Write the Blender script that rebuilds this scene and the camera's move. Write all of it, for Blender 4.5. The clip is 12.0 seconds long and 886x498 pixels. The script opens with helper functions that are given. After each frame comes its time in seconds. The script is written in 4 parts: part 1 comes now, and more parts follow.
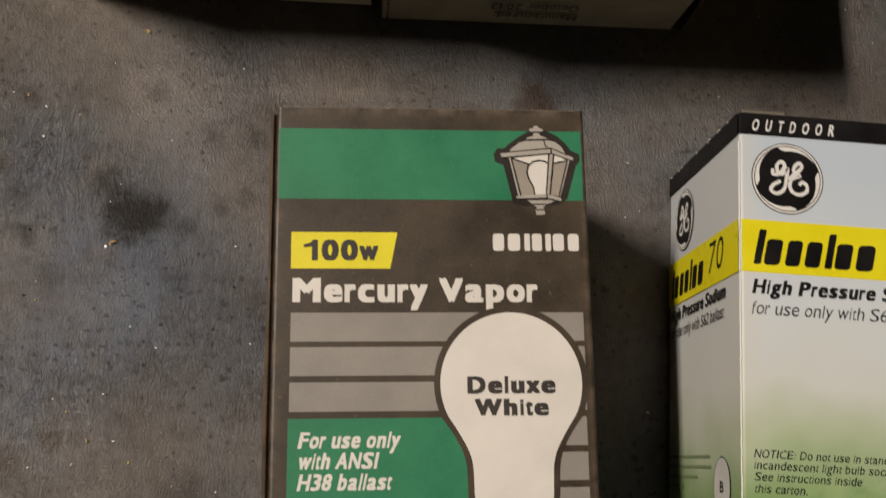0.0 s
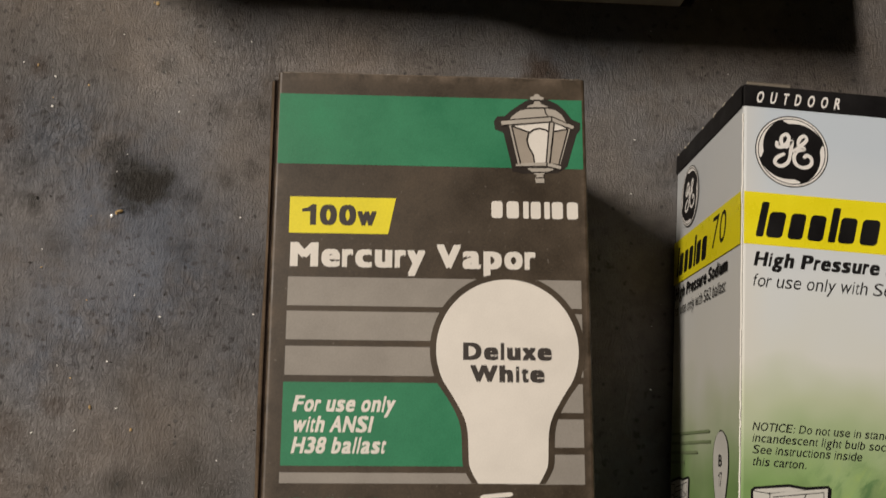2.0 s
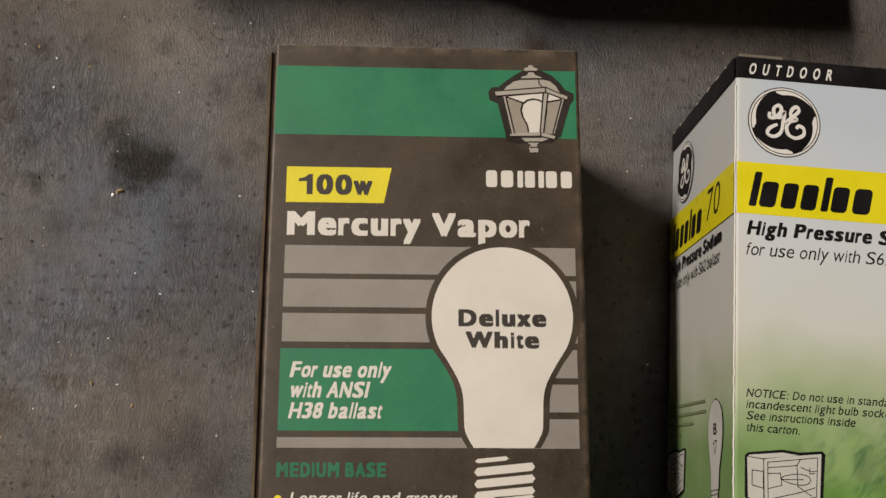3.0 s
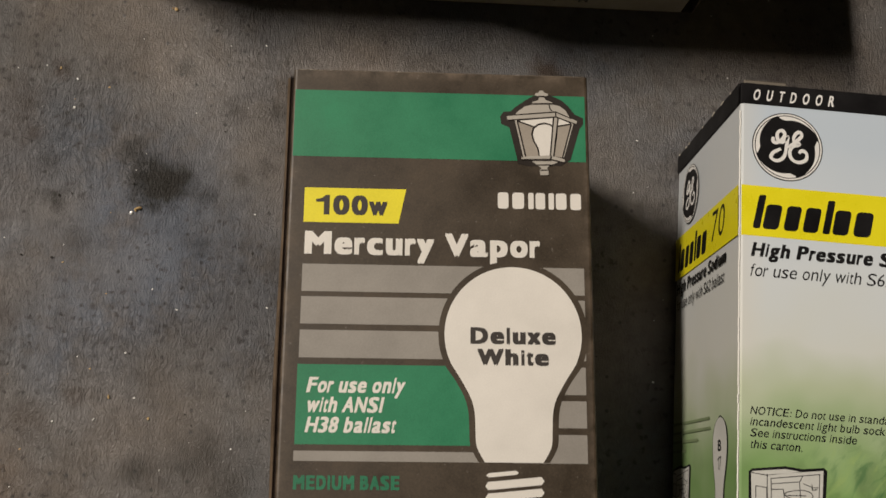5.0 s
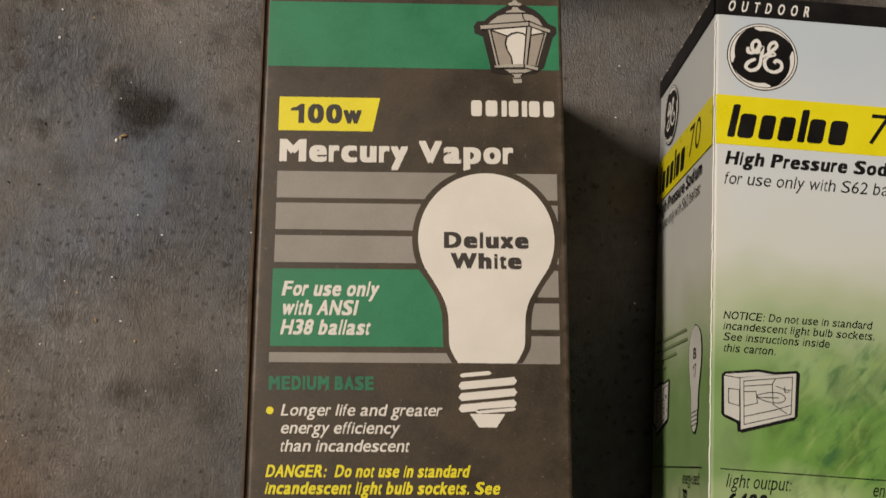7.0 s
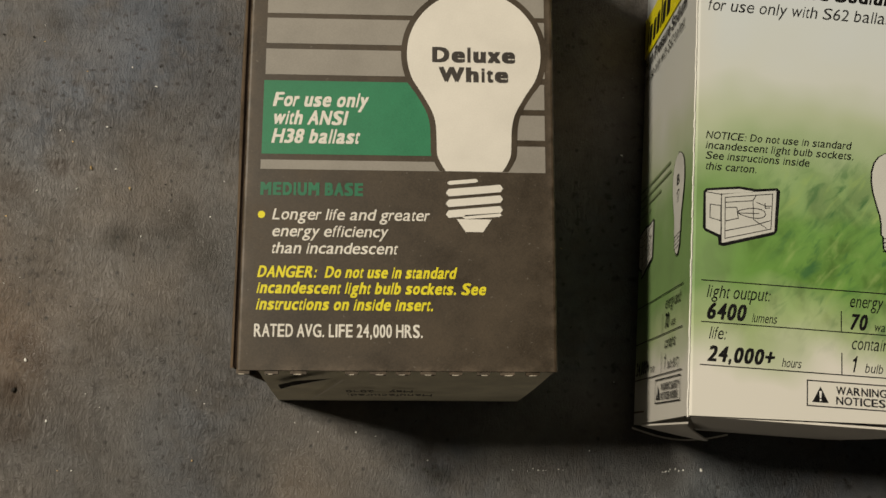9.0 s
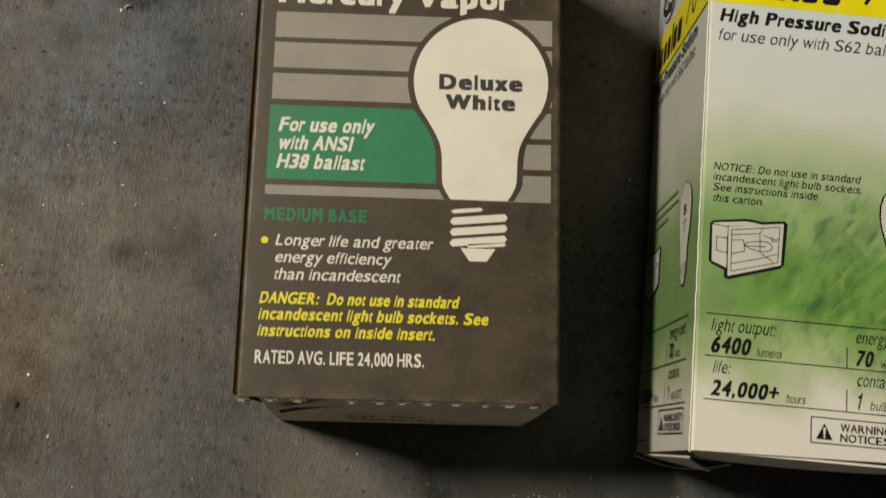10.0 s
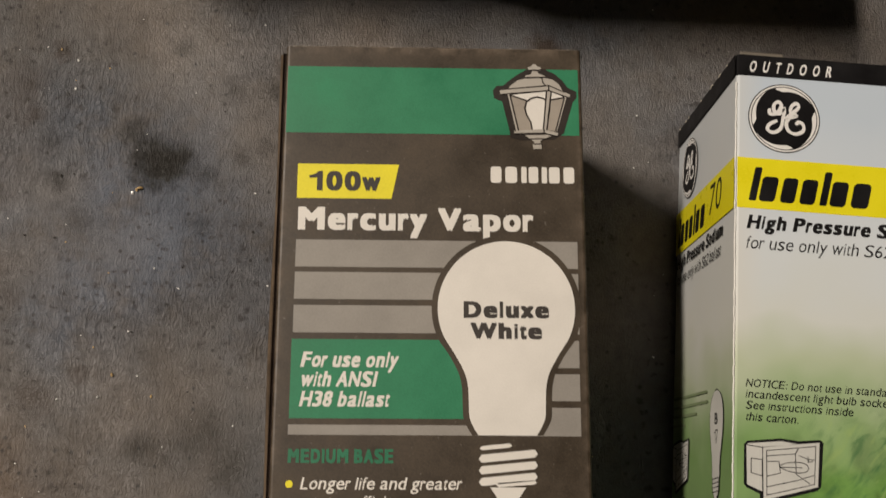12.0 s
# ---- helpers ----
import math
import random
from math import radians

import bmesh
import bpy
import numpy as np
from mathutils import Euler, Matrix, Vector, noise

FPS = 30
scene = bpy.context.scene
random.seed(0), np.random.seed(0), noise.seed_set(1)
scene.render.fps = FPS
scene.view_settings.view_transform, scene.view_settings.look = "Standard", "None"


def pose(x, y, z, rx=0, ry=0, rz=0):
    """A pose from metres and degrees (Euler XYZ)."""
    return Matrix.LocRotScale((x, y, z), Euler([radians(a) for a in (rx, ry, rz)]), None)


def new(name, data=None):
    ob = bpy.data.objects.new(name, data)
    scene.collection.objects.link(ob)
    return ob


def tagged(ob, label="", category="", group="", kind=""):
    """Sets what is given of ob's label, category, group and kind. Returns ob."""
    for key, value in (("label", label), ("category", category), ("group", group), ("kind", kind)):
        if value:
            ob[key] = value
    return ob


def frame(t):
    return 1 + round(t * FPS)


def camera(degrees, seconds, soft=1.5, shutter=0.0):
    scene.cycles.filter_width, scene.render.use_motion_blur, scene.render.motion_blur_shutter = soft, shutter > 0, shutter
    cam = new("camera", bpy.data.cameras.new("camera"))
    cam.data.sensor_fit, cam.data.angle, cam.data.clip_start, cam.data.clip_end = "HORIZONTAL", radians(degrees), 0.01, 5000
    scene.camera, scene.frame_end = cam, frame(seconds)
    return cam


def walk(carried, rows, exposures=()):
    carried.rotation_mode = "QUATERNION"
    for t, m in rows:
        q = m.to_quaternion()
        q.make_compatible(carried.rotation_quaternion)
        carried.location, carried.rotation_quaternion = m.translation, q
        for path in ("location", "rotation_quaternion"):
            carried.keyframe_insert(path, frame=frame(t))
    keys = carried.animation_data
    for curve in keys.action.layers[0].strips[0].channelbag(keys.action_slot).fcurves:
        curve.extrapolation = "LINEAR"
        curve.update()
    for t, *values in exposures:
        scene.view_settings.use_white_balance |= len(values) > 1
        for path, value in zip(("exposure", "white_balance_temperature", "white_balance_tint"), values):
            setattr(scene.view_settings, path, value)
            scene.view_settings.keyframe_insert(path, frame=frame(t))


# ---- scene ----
cam = camera(48.25, 12.0, soft=1.5, shutter=0.5)
PATH = [
    (0, -0.01607, -0.01142, 0.31088, 12.090, -4.355, -0.717),
    (0.5, -0.01782, -0.00376, 0.31300, 12.552, -4.190, 0.648),
    (1, -0.01592, -0.00075, 0.31244, 12.735, -4.168, 0.636),
    (1.5, -0.01223, -0.00883, 0.31113, 12.231, -3.334, -0.041),
    (2, -0.01005, -0.01876, 0.30944, 11.879, -3.239, 0.292),
    (2.5, -0.01023, -0.02640, 0.31105, 12.027, -2.754, 0.407),
    (3, -0.00764, -0.02805, 0.31025, 12.193, -2.885, 0.084),
    (4.8, -0.01217, -0.02679, 0.31497, 12.426, -2.907, 0.564),
    (5, -0.01064, -0.02862, 0.31733, 13.071, -2.839, 0.467),
    (5.5, -0.01398, -0.03382, 0.31933, 12.836, -2.524, 1.514),
    (6, -0.00705, -0.03462, 0.31894, 12.263, -2.213, 0.611),
    (6.5, -0.00206, -0.03887, 0.31667, 12.196, -1.957, -0.128),
    (6.7, -0.00149, -0.04309, 0.31622, 12.139, -2.105, 0.210),
    (8.3, 0.00121, -0.06999, 0.31312, 11.260, -1.809, -0.382),
    (8.5, 0.00166, -0.07825, 0.31107, 10.820, -1.834, -0.139),
    (9, 0.00160, -0.08981, 0.31306, 10.853, -2.258, 0.233),
    (9.5, 0.00311, -0.09000, 0.31507, 11.208, -2.149, 0.697),
    (10, 0.00345, -0.08294, 0.31326, 10.881, -1.819, 1.431),
    (10.5, 0.00390, -0.06863, 0.31409, 10.904, -1.527, 1.298),
    (11, 0.00036, -0.05257, 0.31510, 11.192, -1.438, 1.022),
    (11.5, -0.00043, -0.04048, 0.31725, 12.048, -1.382, 0.590),
    (12, -0.00382, -0.03105, 0.31752, 12.171, -1.587, 0.236),
]
# seconds, stops, kelvin, tint
EXPOSURES = [(0.0, 0.0, 6500, 13), (5.0, 0.0, 6380, 11), (6.0, 0.0, 6380, 13), (6.5, 0.0, 6600, 12), (8.5, 0.0, 6550, 11), (9.2, 0.0, 6800, 3), (10.0, 0.0, 6720, 2), (10.5, 0.0, 6680, 7), (11.5, 0.0, 6530, 12), (12.0, 0.0, 6500, 12)]
walk(cam, [(t, pose(x, y, z, rx, ry, rz)) for t, x, y, z, rx, ry, rz in PATH], EXPOSURES)

# ---- light ----
# one long fluorescent fitting under the ceiling, off to the left
lamp_data = bpy.data.lights.new("fluorescent_lamp", "AREA")
lamp_data.shape, lamp_data.size, lamp_data.size_y, lamp_data.energy = "RECTANGLE", 0.16, 0.60, 125.0
lamp_data.color = (1.0, 0.89, 0.76)
lamp = new("fluorescent_lamp", lamp_data)
lamp.matrix_world = pose(-1.60, 0.77, 2.60)
world = bpy.data.worlds.new("world")
scene.world = world
world.use_nodes = True
world.node_tree.nodes["Background"].inputs[0].default_value = (0.0, 0.0, 0.0, 1)


# ---- materials ----
def mat(name):
    m = bpy.data.materials.new(name)
    m.use_nodes = True
    t = m.node_tree
    return m, t.nodes, t.links, t.nodes["Principled BSDF"]


def coords(nodes, links, scale=(1, 1, 1)):
    c = nodes.new("ShaderNodeTexCoord")
    mp = nodes.new("ShaderNodeMapping")
    mp.inputs["Scale"].default_value = scale
    links.new(c.outputs["Object"], mp.inputs["Vector"])
    return mp.outputs["Vector"]


def noise_tex(nodes, links, vec, scale, detail=4.0, rough=0.55, warp=0.0):
    n = nodes.new("ShaderNodeTexNoise")
    n.inputs["Scale"].default_value = scale
    n.inputs["Detail"].default_value = detail
    n.inputs["Roughness"].default_value = rough
    n.inputs["Distortion"].default_value = warp
    links.new(vec, n.inputs["Vector"])
    return n.outputs["Fac"]


def ramp(nodes, links, fac, stops):
    r = nodes.new("ShaderNodeValToRGB")
    while len(r.color_ramp.elements) < len(stops):
        r.color_ramp.elements.new(0.5)
    for e, (p, c) in zip(r.color_ramp.elements, stops):
        e.position = p
        e.color = (c, c, c, 1) if isinstance(c, (int, float)) else (*c, 1)
    links.new(fac, r.inputs[0])
    return r.outputs[0]


def mix(nodes, links, fac, a, b, mode="MIX"):
    n = nodes.new("ShaderNodeMix")
    n.data_type, n.blend_type = "RGBA", mode
    for v, s in ((fac, n.inputs[0]), (a, n.inputs[6]), (b, n.inputs[7])):
        if isinstance(v, (int, float)):
            s.default_value = v
        elif isinstance(v, tuple):
            s.default_value = (*v, 1)
        else:
            links.new(v, s)
    return n.outputs[2]


def maths(nodes, links, op, a, b=0.0, clamp=False):
    n = nodes.new("ShaderNodeMath")
    n.operation, n.use_clamp = op, clamp
    for v, s in ((a, n.inputs[0]), (b, n.inputs[1])):
        if isinstance(v, (int, float)):
            s.default_value = v
        else:
            links.new(v, s)
    return n.outputs[0]


def bump(nodes, links, bsdf, height, strength, distance):
    b = nodes.new("ShaderNodeBump")
    b.inputs["Strength"].default_value = strength
    b.inputs["Distance"].default_value = distance
    links.new(height, b.inputs["Height"])
    links.new(b.outputs[0], bsdf.inputs["Normal"])


def ink(name, colour, rough=0.5, grain=0.12, spec=0.4, speck=0.0):
    """Printed carton: an ink with paper grain and faint scuffs."""
    m, nodes, links, bsdf = mat(name)
    vec = coords(nodes, links)
    fine = noise_tex(nodes, links, vec, 2600, 3)
    broad = noise_tex(nodes, links, vec, 75, 6, 0.62)
    dark = tuple(c * (1 - grain * 1.6) for c in colour)
    light = tuple(min(1, c * (1 + grain) + 0.006) for c in colour)
    both = maths(nodes, links, "ADD", maths(nodes, links, "MULTIPLY", fine, 0.38), maths(nodes, links, "MULTIPLY", broad, 0.62))
    col = ramp(nodes, links, both, [(0.36, dark), (0.64, light)])
    if speck:
        dots = noise_tex(nodes, links, vec, 900, 2)
        mask = ramp(nodes, links, dots, [(0.70, 0.0), (0.78, speck)])
        col = mix(nodes, links, mask, col, (0.35, 0.32, 0.28))
    links.new(col, bsdf.inputs["Base Color"])
    links.new(ramp(nodes, links, broad, [(0.35, rough - 0.06), (0.65, rough + 0.10)]), bsdf.inputs["Roughness"])
    bsdf.inputs["Specular IOR Level"].default_value = spec
    bump(nodes, links, bsdf, fine, 0.10, 0.0002)
    return m


def rubbed(m, half_x, half_y, colour):
    """Adds rubbed, paler print along a carton's long and short edges."""
    nodes, links = m.node_tree.nodes, m.node_tree.links
    bsdf = nodes["Principled BSDF"]
    old = bsdf.inputs["Base Color"].links[0].from_socket
    c = nodes.new("ShaderNodeTexCoord")
    sep = nodes.new("ShaderNodeSeparateXYZ")
    links.new(c.outputs["Object"], sep.inputs[0])
    wide = noise_tex(nodes, links, coords(nodes, links), 160, 5, 0.7)
    edge = None
    for axis, half in ((0, half_x), (1, half_y)):
        gap = maths(nodes, links, "SUBTRACT", half, maths(nodes, links, "ABSOLUTE", sep.outputs[axis]))
        near = ramp(nodes, links, maths(nodes, links, "MULTIPLY", gap, 100.0), [(0.0, 1.0), (0.16, 0.25), (0.35, 0.0)])
        edge = near if edge is None else maths(nodes, links, "MAXIMUM", edge, near)
    mask = maths(nodes, links, "MULTIPLY", edge, ramp(nodes, links, wide, [(0.42, 0.0), (0.70, 0.8)]))
    links.new(mix(nodes, links, mask, old, colour), bsdf.inputs["Base Color"])


BROWN = ink("brown_ink", (0.050, 0.0345, 0.0190), 0.50, 0.26, 0.45, 0.25)
rubbed(BROWN, 0.0382, 0.074, (0.16, 0.12, 0.085))
GREEN = ink("green_ink", (0.020, 0.200, 0.092), 0.5, 0.10)
YELLOW = ink("yellow_ink", (0.80, 0.70, 0.020), 0.5, 0.06)
GREY = ink("grey_ink", (0.285, 0.265, 0.235), 0.5, 0.08)
WHITE = ink("white_board", (0.74, 0.71, 0.65), 0.5, 0.04)
LIGHT_GREY = ink("light_grey_ink", (0.42, 0.39, 0.34), 0.5, 0.06)
DIM_GREEN = ink("thin_green_ink", (0.018, 0.175, 0.085), 0.5, 0.15)
BROWN_INK = ink("brown_print_ink", (0.040, 0.033, 0.028), 0.55, 0.15)
PANE = ink("lantern_pane_grey", (0.34, 0.30, 0.25), 0.5, 0.08)
DARK = ink("dark_brown_ink", (0.026, 0.020, 0.016), 0.5, 0.1, 0.25)
BLACK = ink("black_ink", (0.007, 0.0065, 0.007), 0.45, 0.1, 0.2)
LEMON = ink("lemon_gloss", (0.83, 0.74, 0.012), 0.3, 0.04, 0.5)
WHITE_INK = ink("white_gloss", (0.78, 0.77, 0.74), 0.35, 0.03)
PICTURE = ink("picture_white", (0.60, 0.60, 0.56), 0.4, 0.05)
GREYBOARD = ink("greyboard", (0.82, 0.78, 0.62), 0.75, 0.12, 0.25, 0.0)
CREAM = ink("cream_board", (0.80, 0.72, 0.53), 0.7, 0.12, 0.25)
SLIT = ink("slit_shadow_board", (0.012, 0.010, 0.008), 0.8, 0.2, 0.1)
WORN_BOARD = ink("pressed_board", (0.90, 0.86, 0.74), 0.7, 0.1)
# darker copy of the cream board, with the end's shade in its colour
SHADED_CREAM = ink("shaded_cream", (0.36, 0.32, 0.24), 0.7, 0.14, 0.25)
STAMP = ink("stamp_ink", (0.05, 0.05, 0.045), 0.6, 0.2)
# pale fibre of scuffs and chips, also used for painted glints
FIBRE_GLINT = ink("fibre_glint", (0.50, 0.45, 0.37), 0.6, 0.3)
HOLLOW = ink("carton_inside", (0.16, 0.14, 0.11), 0.8, 0.1)
RIM = ink("rubbed_rim", (0.105, 0.072, 0.044), 0.55, 0.35, 0.4, 0.5)
WORN = ink("worn_edge", (0.20, 0.165, 0.125), 0.7, 0.25)
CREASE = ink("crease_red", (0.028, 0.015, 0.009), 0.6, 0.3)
# yellow print darkened in its colour for the shade it lies in
SHADED_YELLOW = ink("shaded_yellow", (0.36, 0.30, 0.04), 0.5, 0.1)
SHINE = ink("crease_highlight", (0.86, 0.85, 0.80), 0.3, 0.03, 0.5)


def leaf_print():
    """Glossy carton: pale blue fading through blurred green leaves to white at the foot."""
    m, nodes, links, bsdf = mat("leaf_print")
    c = nodes.new("ShaderNodeTexCoord")
    sep = nodes.new("ShaderNodeSeparateXYZ")
    links.new(c.outputs["Object"], sep.inputs[0])
    v = maths(nodes, links, "DIVIDE", sep.outputs[1], 0.1645)
    vec = coords(nodes, links)
    soft = noise_tex(nodes, links, vec, 45, 2, 0.5)
    v2 = maths(nodes, links, "ADD", v, maths(nodes, links, "MULTIPLY", maths(nodes, links, "SUBTRACT", soft, 0.5), 0.16))
    base = ramp(nodes, links, v2, [
        (0.07, (0.76, 0.74, 0.68)), (0.15, (0.38, 0.48, 0.24)), (0.22, (0.150, 0.305, 0.068)), (0.33, (0.160, 0.315, 0.078)),
        (0.40, (0.29, 0.42, 0.19)), (0.48, (0.49, 0.56, 0.39)), (0.57, (0.66, 0.69, 0.65)), (0.70, (0.66, 0.71, 0.74)), (0.92, (0.55, 0.63, 0.71))])
    leaves = noise_tex(nodes, links, coords(nodes, links, (150, 120, 130)), 1.0, 4, 0.5, 0.4)
    leaf = ramp(nodes, links, leaves, [(0.34, 0.55), (0.50, 1.0), (0.68, 1.22)])
    zone = ramp(nodes, links, v, [(0.11, 0.0), (0.19, 1.0), (0.32, 1.0), (0.46, 0.0)])
    side = maths(nodes, links, "MULTIPLY", sep.outputs[0], 38.0, True)
    zone = maths(nodes, links, "MULTIPLY", zone, maths(nodes, links, "ADD", maths(nodes, links, "MULTIPLY", side, 0.7), 0.3))
    col = mix(nodes, links, maths(nodes, links, "MULTIPLY", zone, 0.75), base, leaf, "MULTIPLY")
    # blurred blades that lean to the upper right
    turn = nodes.new("ShaderNodeMapping")
    turn.inputs["Rotation"].default_value = (0, 0, radians(-50))
    links.new(c.outputs["Object"], turn.inputs["Vector"])
    lean = nodes.new("ShaderNodeVectorMath")
    lean.operation = "MULTIPLY"
    links.new(turn.outputs[0], lean.inputs[0])
    lean.inputs[1].default_value = (110, 300, 60)
    blade = noise_tex(nodes, links, lean.outputs[0], 1.0, 3, 0.55, 0.5)
    where = ramp(nodes, links, sep.outputs[0], [(0.014, 0.0), (0.030, 1.0)])
    where = maths(nodes, links, "MULTIPLY", maths(nodes, links, "MULTIPLY", where, ramp(nodes, links, v, [(0.10, 0.0), (0.19, 1.0), (0.36, 1.0), (0.48, 0.0)])), ramp(nodes, links, noise_tex(nodes, links, vec, 60, 2), [(0.36, 0.25), (0.58, 1.0)]))
    shade_leaf = maths(nodes, links, "MULTIPLY", ramp(nodes, links, blade, [(0.34, 0.85), (0.48, 0.0)]), where)
    light_leaf = maths(nodes, links, "MULTIPLY", ramp(nodes, links, blade, [(0.54, 0.0), (0.72, 0.75)]), where)
    col = mix(nodes, links, shade_leaf, col, (0.050, 0.150, 0.055))
    col = mix(nodes, links, light_leaf, col, (0.36, 0.50, 0.17))
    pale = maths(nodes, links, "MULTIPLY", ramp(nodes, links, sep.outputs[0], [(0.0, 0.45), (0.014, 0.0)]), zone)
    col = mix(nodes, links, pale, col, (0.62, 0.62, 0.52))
    # warm glare by the left edge, painted into the print colour
    edge_glare = ramp(nodes, links, maths(nodes, links, "MULTIPLY", sep.outputs[0], 40.0), [(0.0, 0.45), (0.3, 0.0)])
    edge_glare = maths(nodes, links, "MULTIPLY", edge_glare, ramp(nodes, links, v, [(0.42, 0.0), (0.6, 1.0)]))
    col = mix(nodes, links, edge_glare, col, (0.72, 0.69, 0.61))
    col = mix(nodes, links, maths(nodes, links, "GREATER_THAN", v, 0.963), col, (0.007, 0.0065, 0.007))
    links.new(col, bsdf.inputs["Base Color"])
    bsdf.inputs["Roughness"].default_value = 0.32
    bsdf.inputs["Coat Weight"].default_value = 0.25
    bsdf.inputs["Coat Roughness"].default_value = 0.2
    bump(nodes, links, bsdf, noise_tex(nodes, links, vec, 25, 2), 0.15, 0.002)
    return m


LEAF = leaf_print()


def table_material():
    """Grey-blue vinyl with a fine wrinkled grain, brown grime and dark blotches."""
    m, nodes, links, bsdf = mat("grimy_grey_vinyl")
    vec = coords(nodes, links)
    broad = noise_tex(nodes, links, vec, 10, 3, 0.55)
    mid = noise_tex(nodes, links, vec, 42, 8, 0.7)
    small = noise_tex(nodes, links, vec, 210, 6, 0.7)
    col = ramp(nodes, links, broad, [(0.36, (0.090, 0.074, 0.060)), (0.5, (0.082, 0.078, 0.076)), (0.64, (0.066, 0.074, 0.090))])
    tone = ramp(nodes, links, noise_tex(nodes, links, vec, 5, 5), [(0.36, (1.24, 1.19, 1.14)), (0.62, (0.93, 0.95, 0.96))])
    col = mix(nodes, links, 1.0, col, tone, "MULTIPLY")
    grime = ramp(nodes, links, mid, [(0.48, 0.0), (0.66, 0.65)])
    col = mix(nodes, links, grime, col, (0.072, 0.060, 0.048))
    mottle = ramp(nodes, links, small, [(0.30, 0.76), (0.50, 1.12), (0.70, 1.36)])
    col = mix(nodes, links, 1.0, col, mottle, "MULTIPLY")
    rough_warp = nodes.new("ShaderNodeTexNoise")
    rough_warp.inputs["Scale"].default_value = 420
    rough_warp.inputs["Detail"].default_value = 3
    links.new(vec, rough_warp.inputs["Vector"])
    near = ramp(nodes, links, noise_tex(nodes, links, vec, 18, 3), [(0.42, 0.05), (0.60, 1.0)])
    matt = None
    for scale, keep, core, rim in ((250, 0.58, 0.08, 0.26), (110, 0.80, 0.05, 0.17)):
        cells = nodes.new("ShaderNodeTexVoronoi")
        cells.voronoi_dimensions = "2D"
        cells.inputs["Scale"].default_value = scale
        jitter = nodes.new("ShaderNodeVectorMath")
        jitter.operation = "MULTIPLY_ADD"
        links.new(rough_warp.outputs["Color"], jitter.inputs[0])
        jitter.inputs[1].default_value = (0.0045, 0.0045, 0)
        links.new(vec, jitter.inputs[2])
        links.new(jitter.outputs[0], cells.inputs["Vector"])
        dot = ramp(nodes, links, cells.outputs["Distance"], [(core, 0.7), (rim, 0.0)])
        pick = nodes.new("ShaderNodeSeparateColor")
        links.new(cells.outputs["Color"], pick.inputs[0])
        dot = maths(nodes, links, "MULTIPLY", dot, maths(nodes, links, "GREATER_THAN", pick.outputs[1], keep))
        dot = maths(nodes, links, "MULTIPLY", dot, near)
        col = mix(nodes, links, dot, col, (0.022, 0.018, 0.016))
        dot = maths(nodes, links, "MULTIPLY", dot, 0.35)
        matt = dot if matt is None else maths(nodes, links, "MAXIMUM", matt, dot)
    # paler stretch and duller, browner ones: x, y, reach, tone
    soft_edge = nodes.new("ShaderNodeTexNoise")
    soft_edge.inputs["Scale"].default_value = 26
    soft_edge.inputs["Detail"].default_value = 5
    links.new(vec, soft_edge.inputs["Vector"])
    drift = nodes.new("ShaderNodeVectorMath")
    drift.operation = "MULTIPLY_ADD"
    links.new(soft_edge.outputs["Color"], drift.inputs[0])
    drift.inputs[1].default_value = (0.06, 0.06, 0)
    links.new(vec, drift.inputs[2])
    for x, y, reach, tone in ((-0.105, 0.042, 0.064, (1.38, 1.39, 1.43)), (-0.130, -0.060, 0.050, (0.97, 0.87, 0.78)), (-0.075, 0.105, 0.040, (0.96, 0.88, 0.80)),
                              (-0.150, 0.080, 0.030, (1.0, 0.90, 0.82)), (-0.065, -0.030, 0.024, (0.66, 0.70, 0.74)), (0.100, -0.115, 0.045, (0.80, 0.95, 1.10))):
        d = nodes.new("ShaderNodeVectorMath")
        d.operation = "DISTANCE"
        links.new(drift.outputs[0], d.inputs[0])
        d.inputs[1].default_value = (x + 0.03, y + 0.03, 0)
        k = ramp(nodes, links, maths(nodes, links, "DIVIDE", d.outputs["Value"], reach), [(0.15, 1.0), (1.0, 0.0)])
        col = mix(nodes, links, k, col, mix(nodes, links, 1.0, col, tone, "MULTIPLY"))
    # blotches: x, y, size, depth
    warp = nodes.new("ShaderNodeTexNoise")
    warp.inputs["Scale"].default_value = 150
    warp.inputs["Detail"].default_value = 6
    warp.inputs["Roughness"].default_value = 0.7
    links.new(vec, warp.inputs["Vector"])
    off = nodes.new("ShaderNodeVectorMath")
    off.operation = "MULTIPLY_ADD"
    links.new(warp.outputs["Color"], off.inputs[0])
    off.inputs[1].default_value = (0.014, 0.014, 0)
    links.new(vec, off.inputs[2])
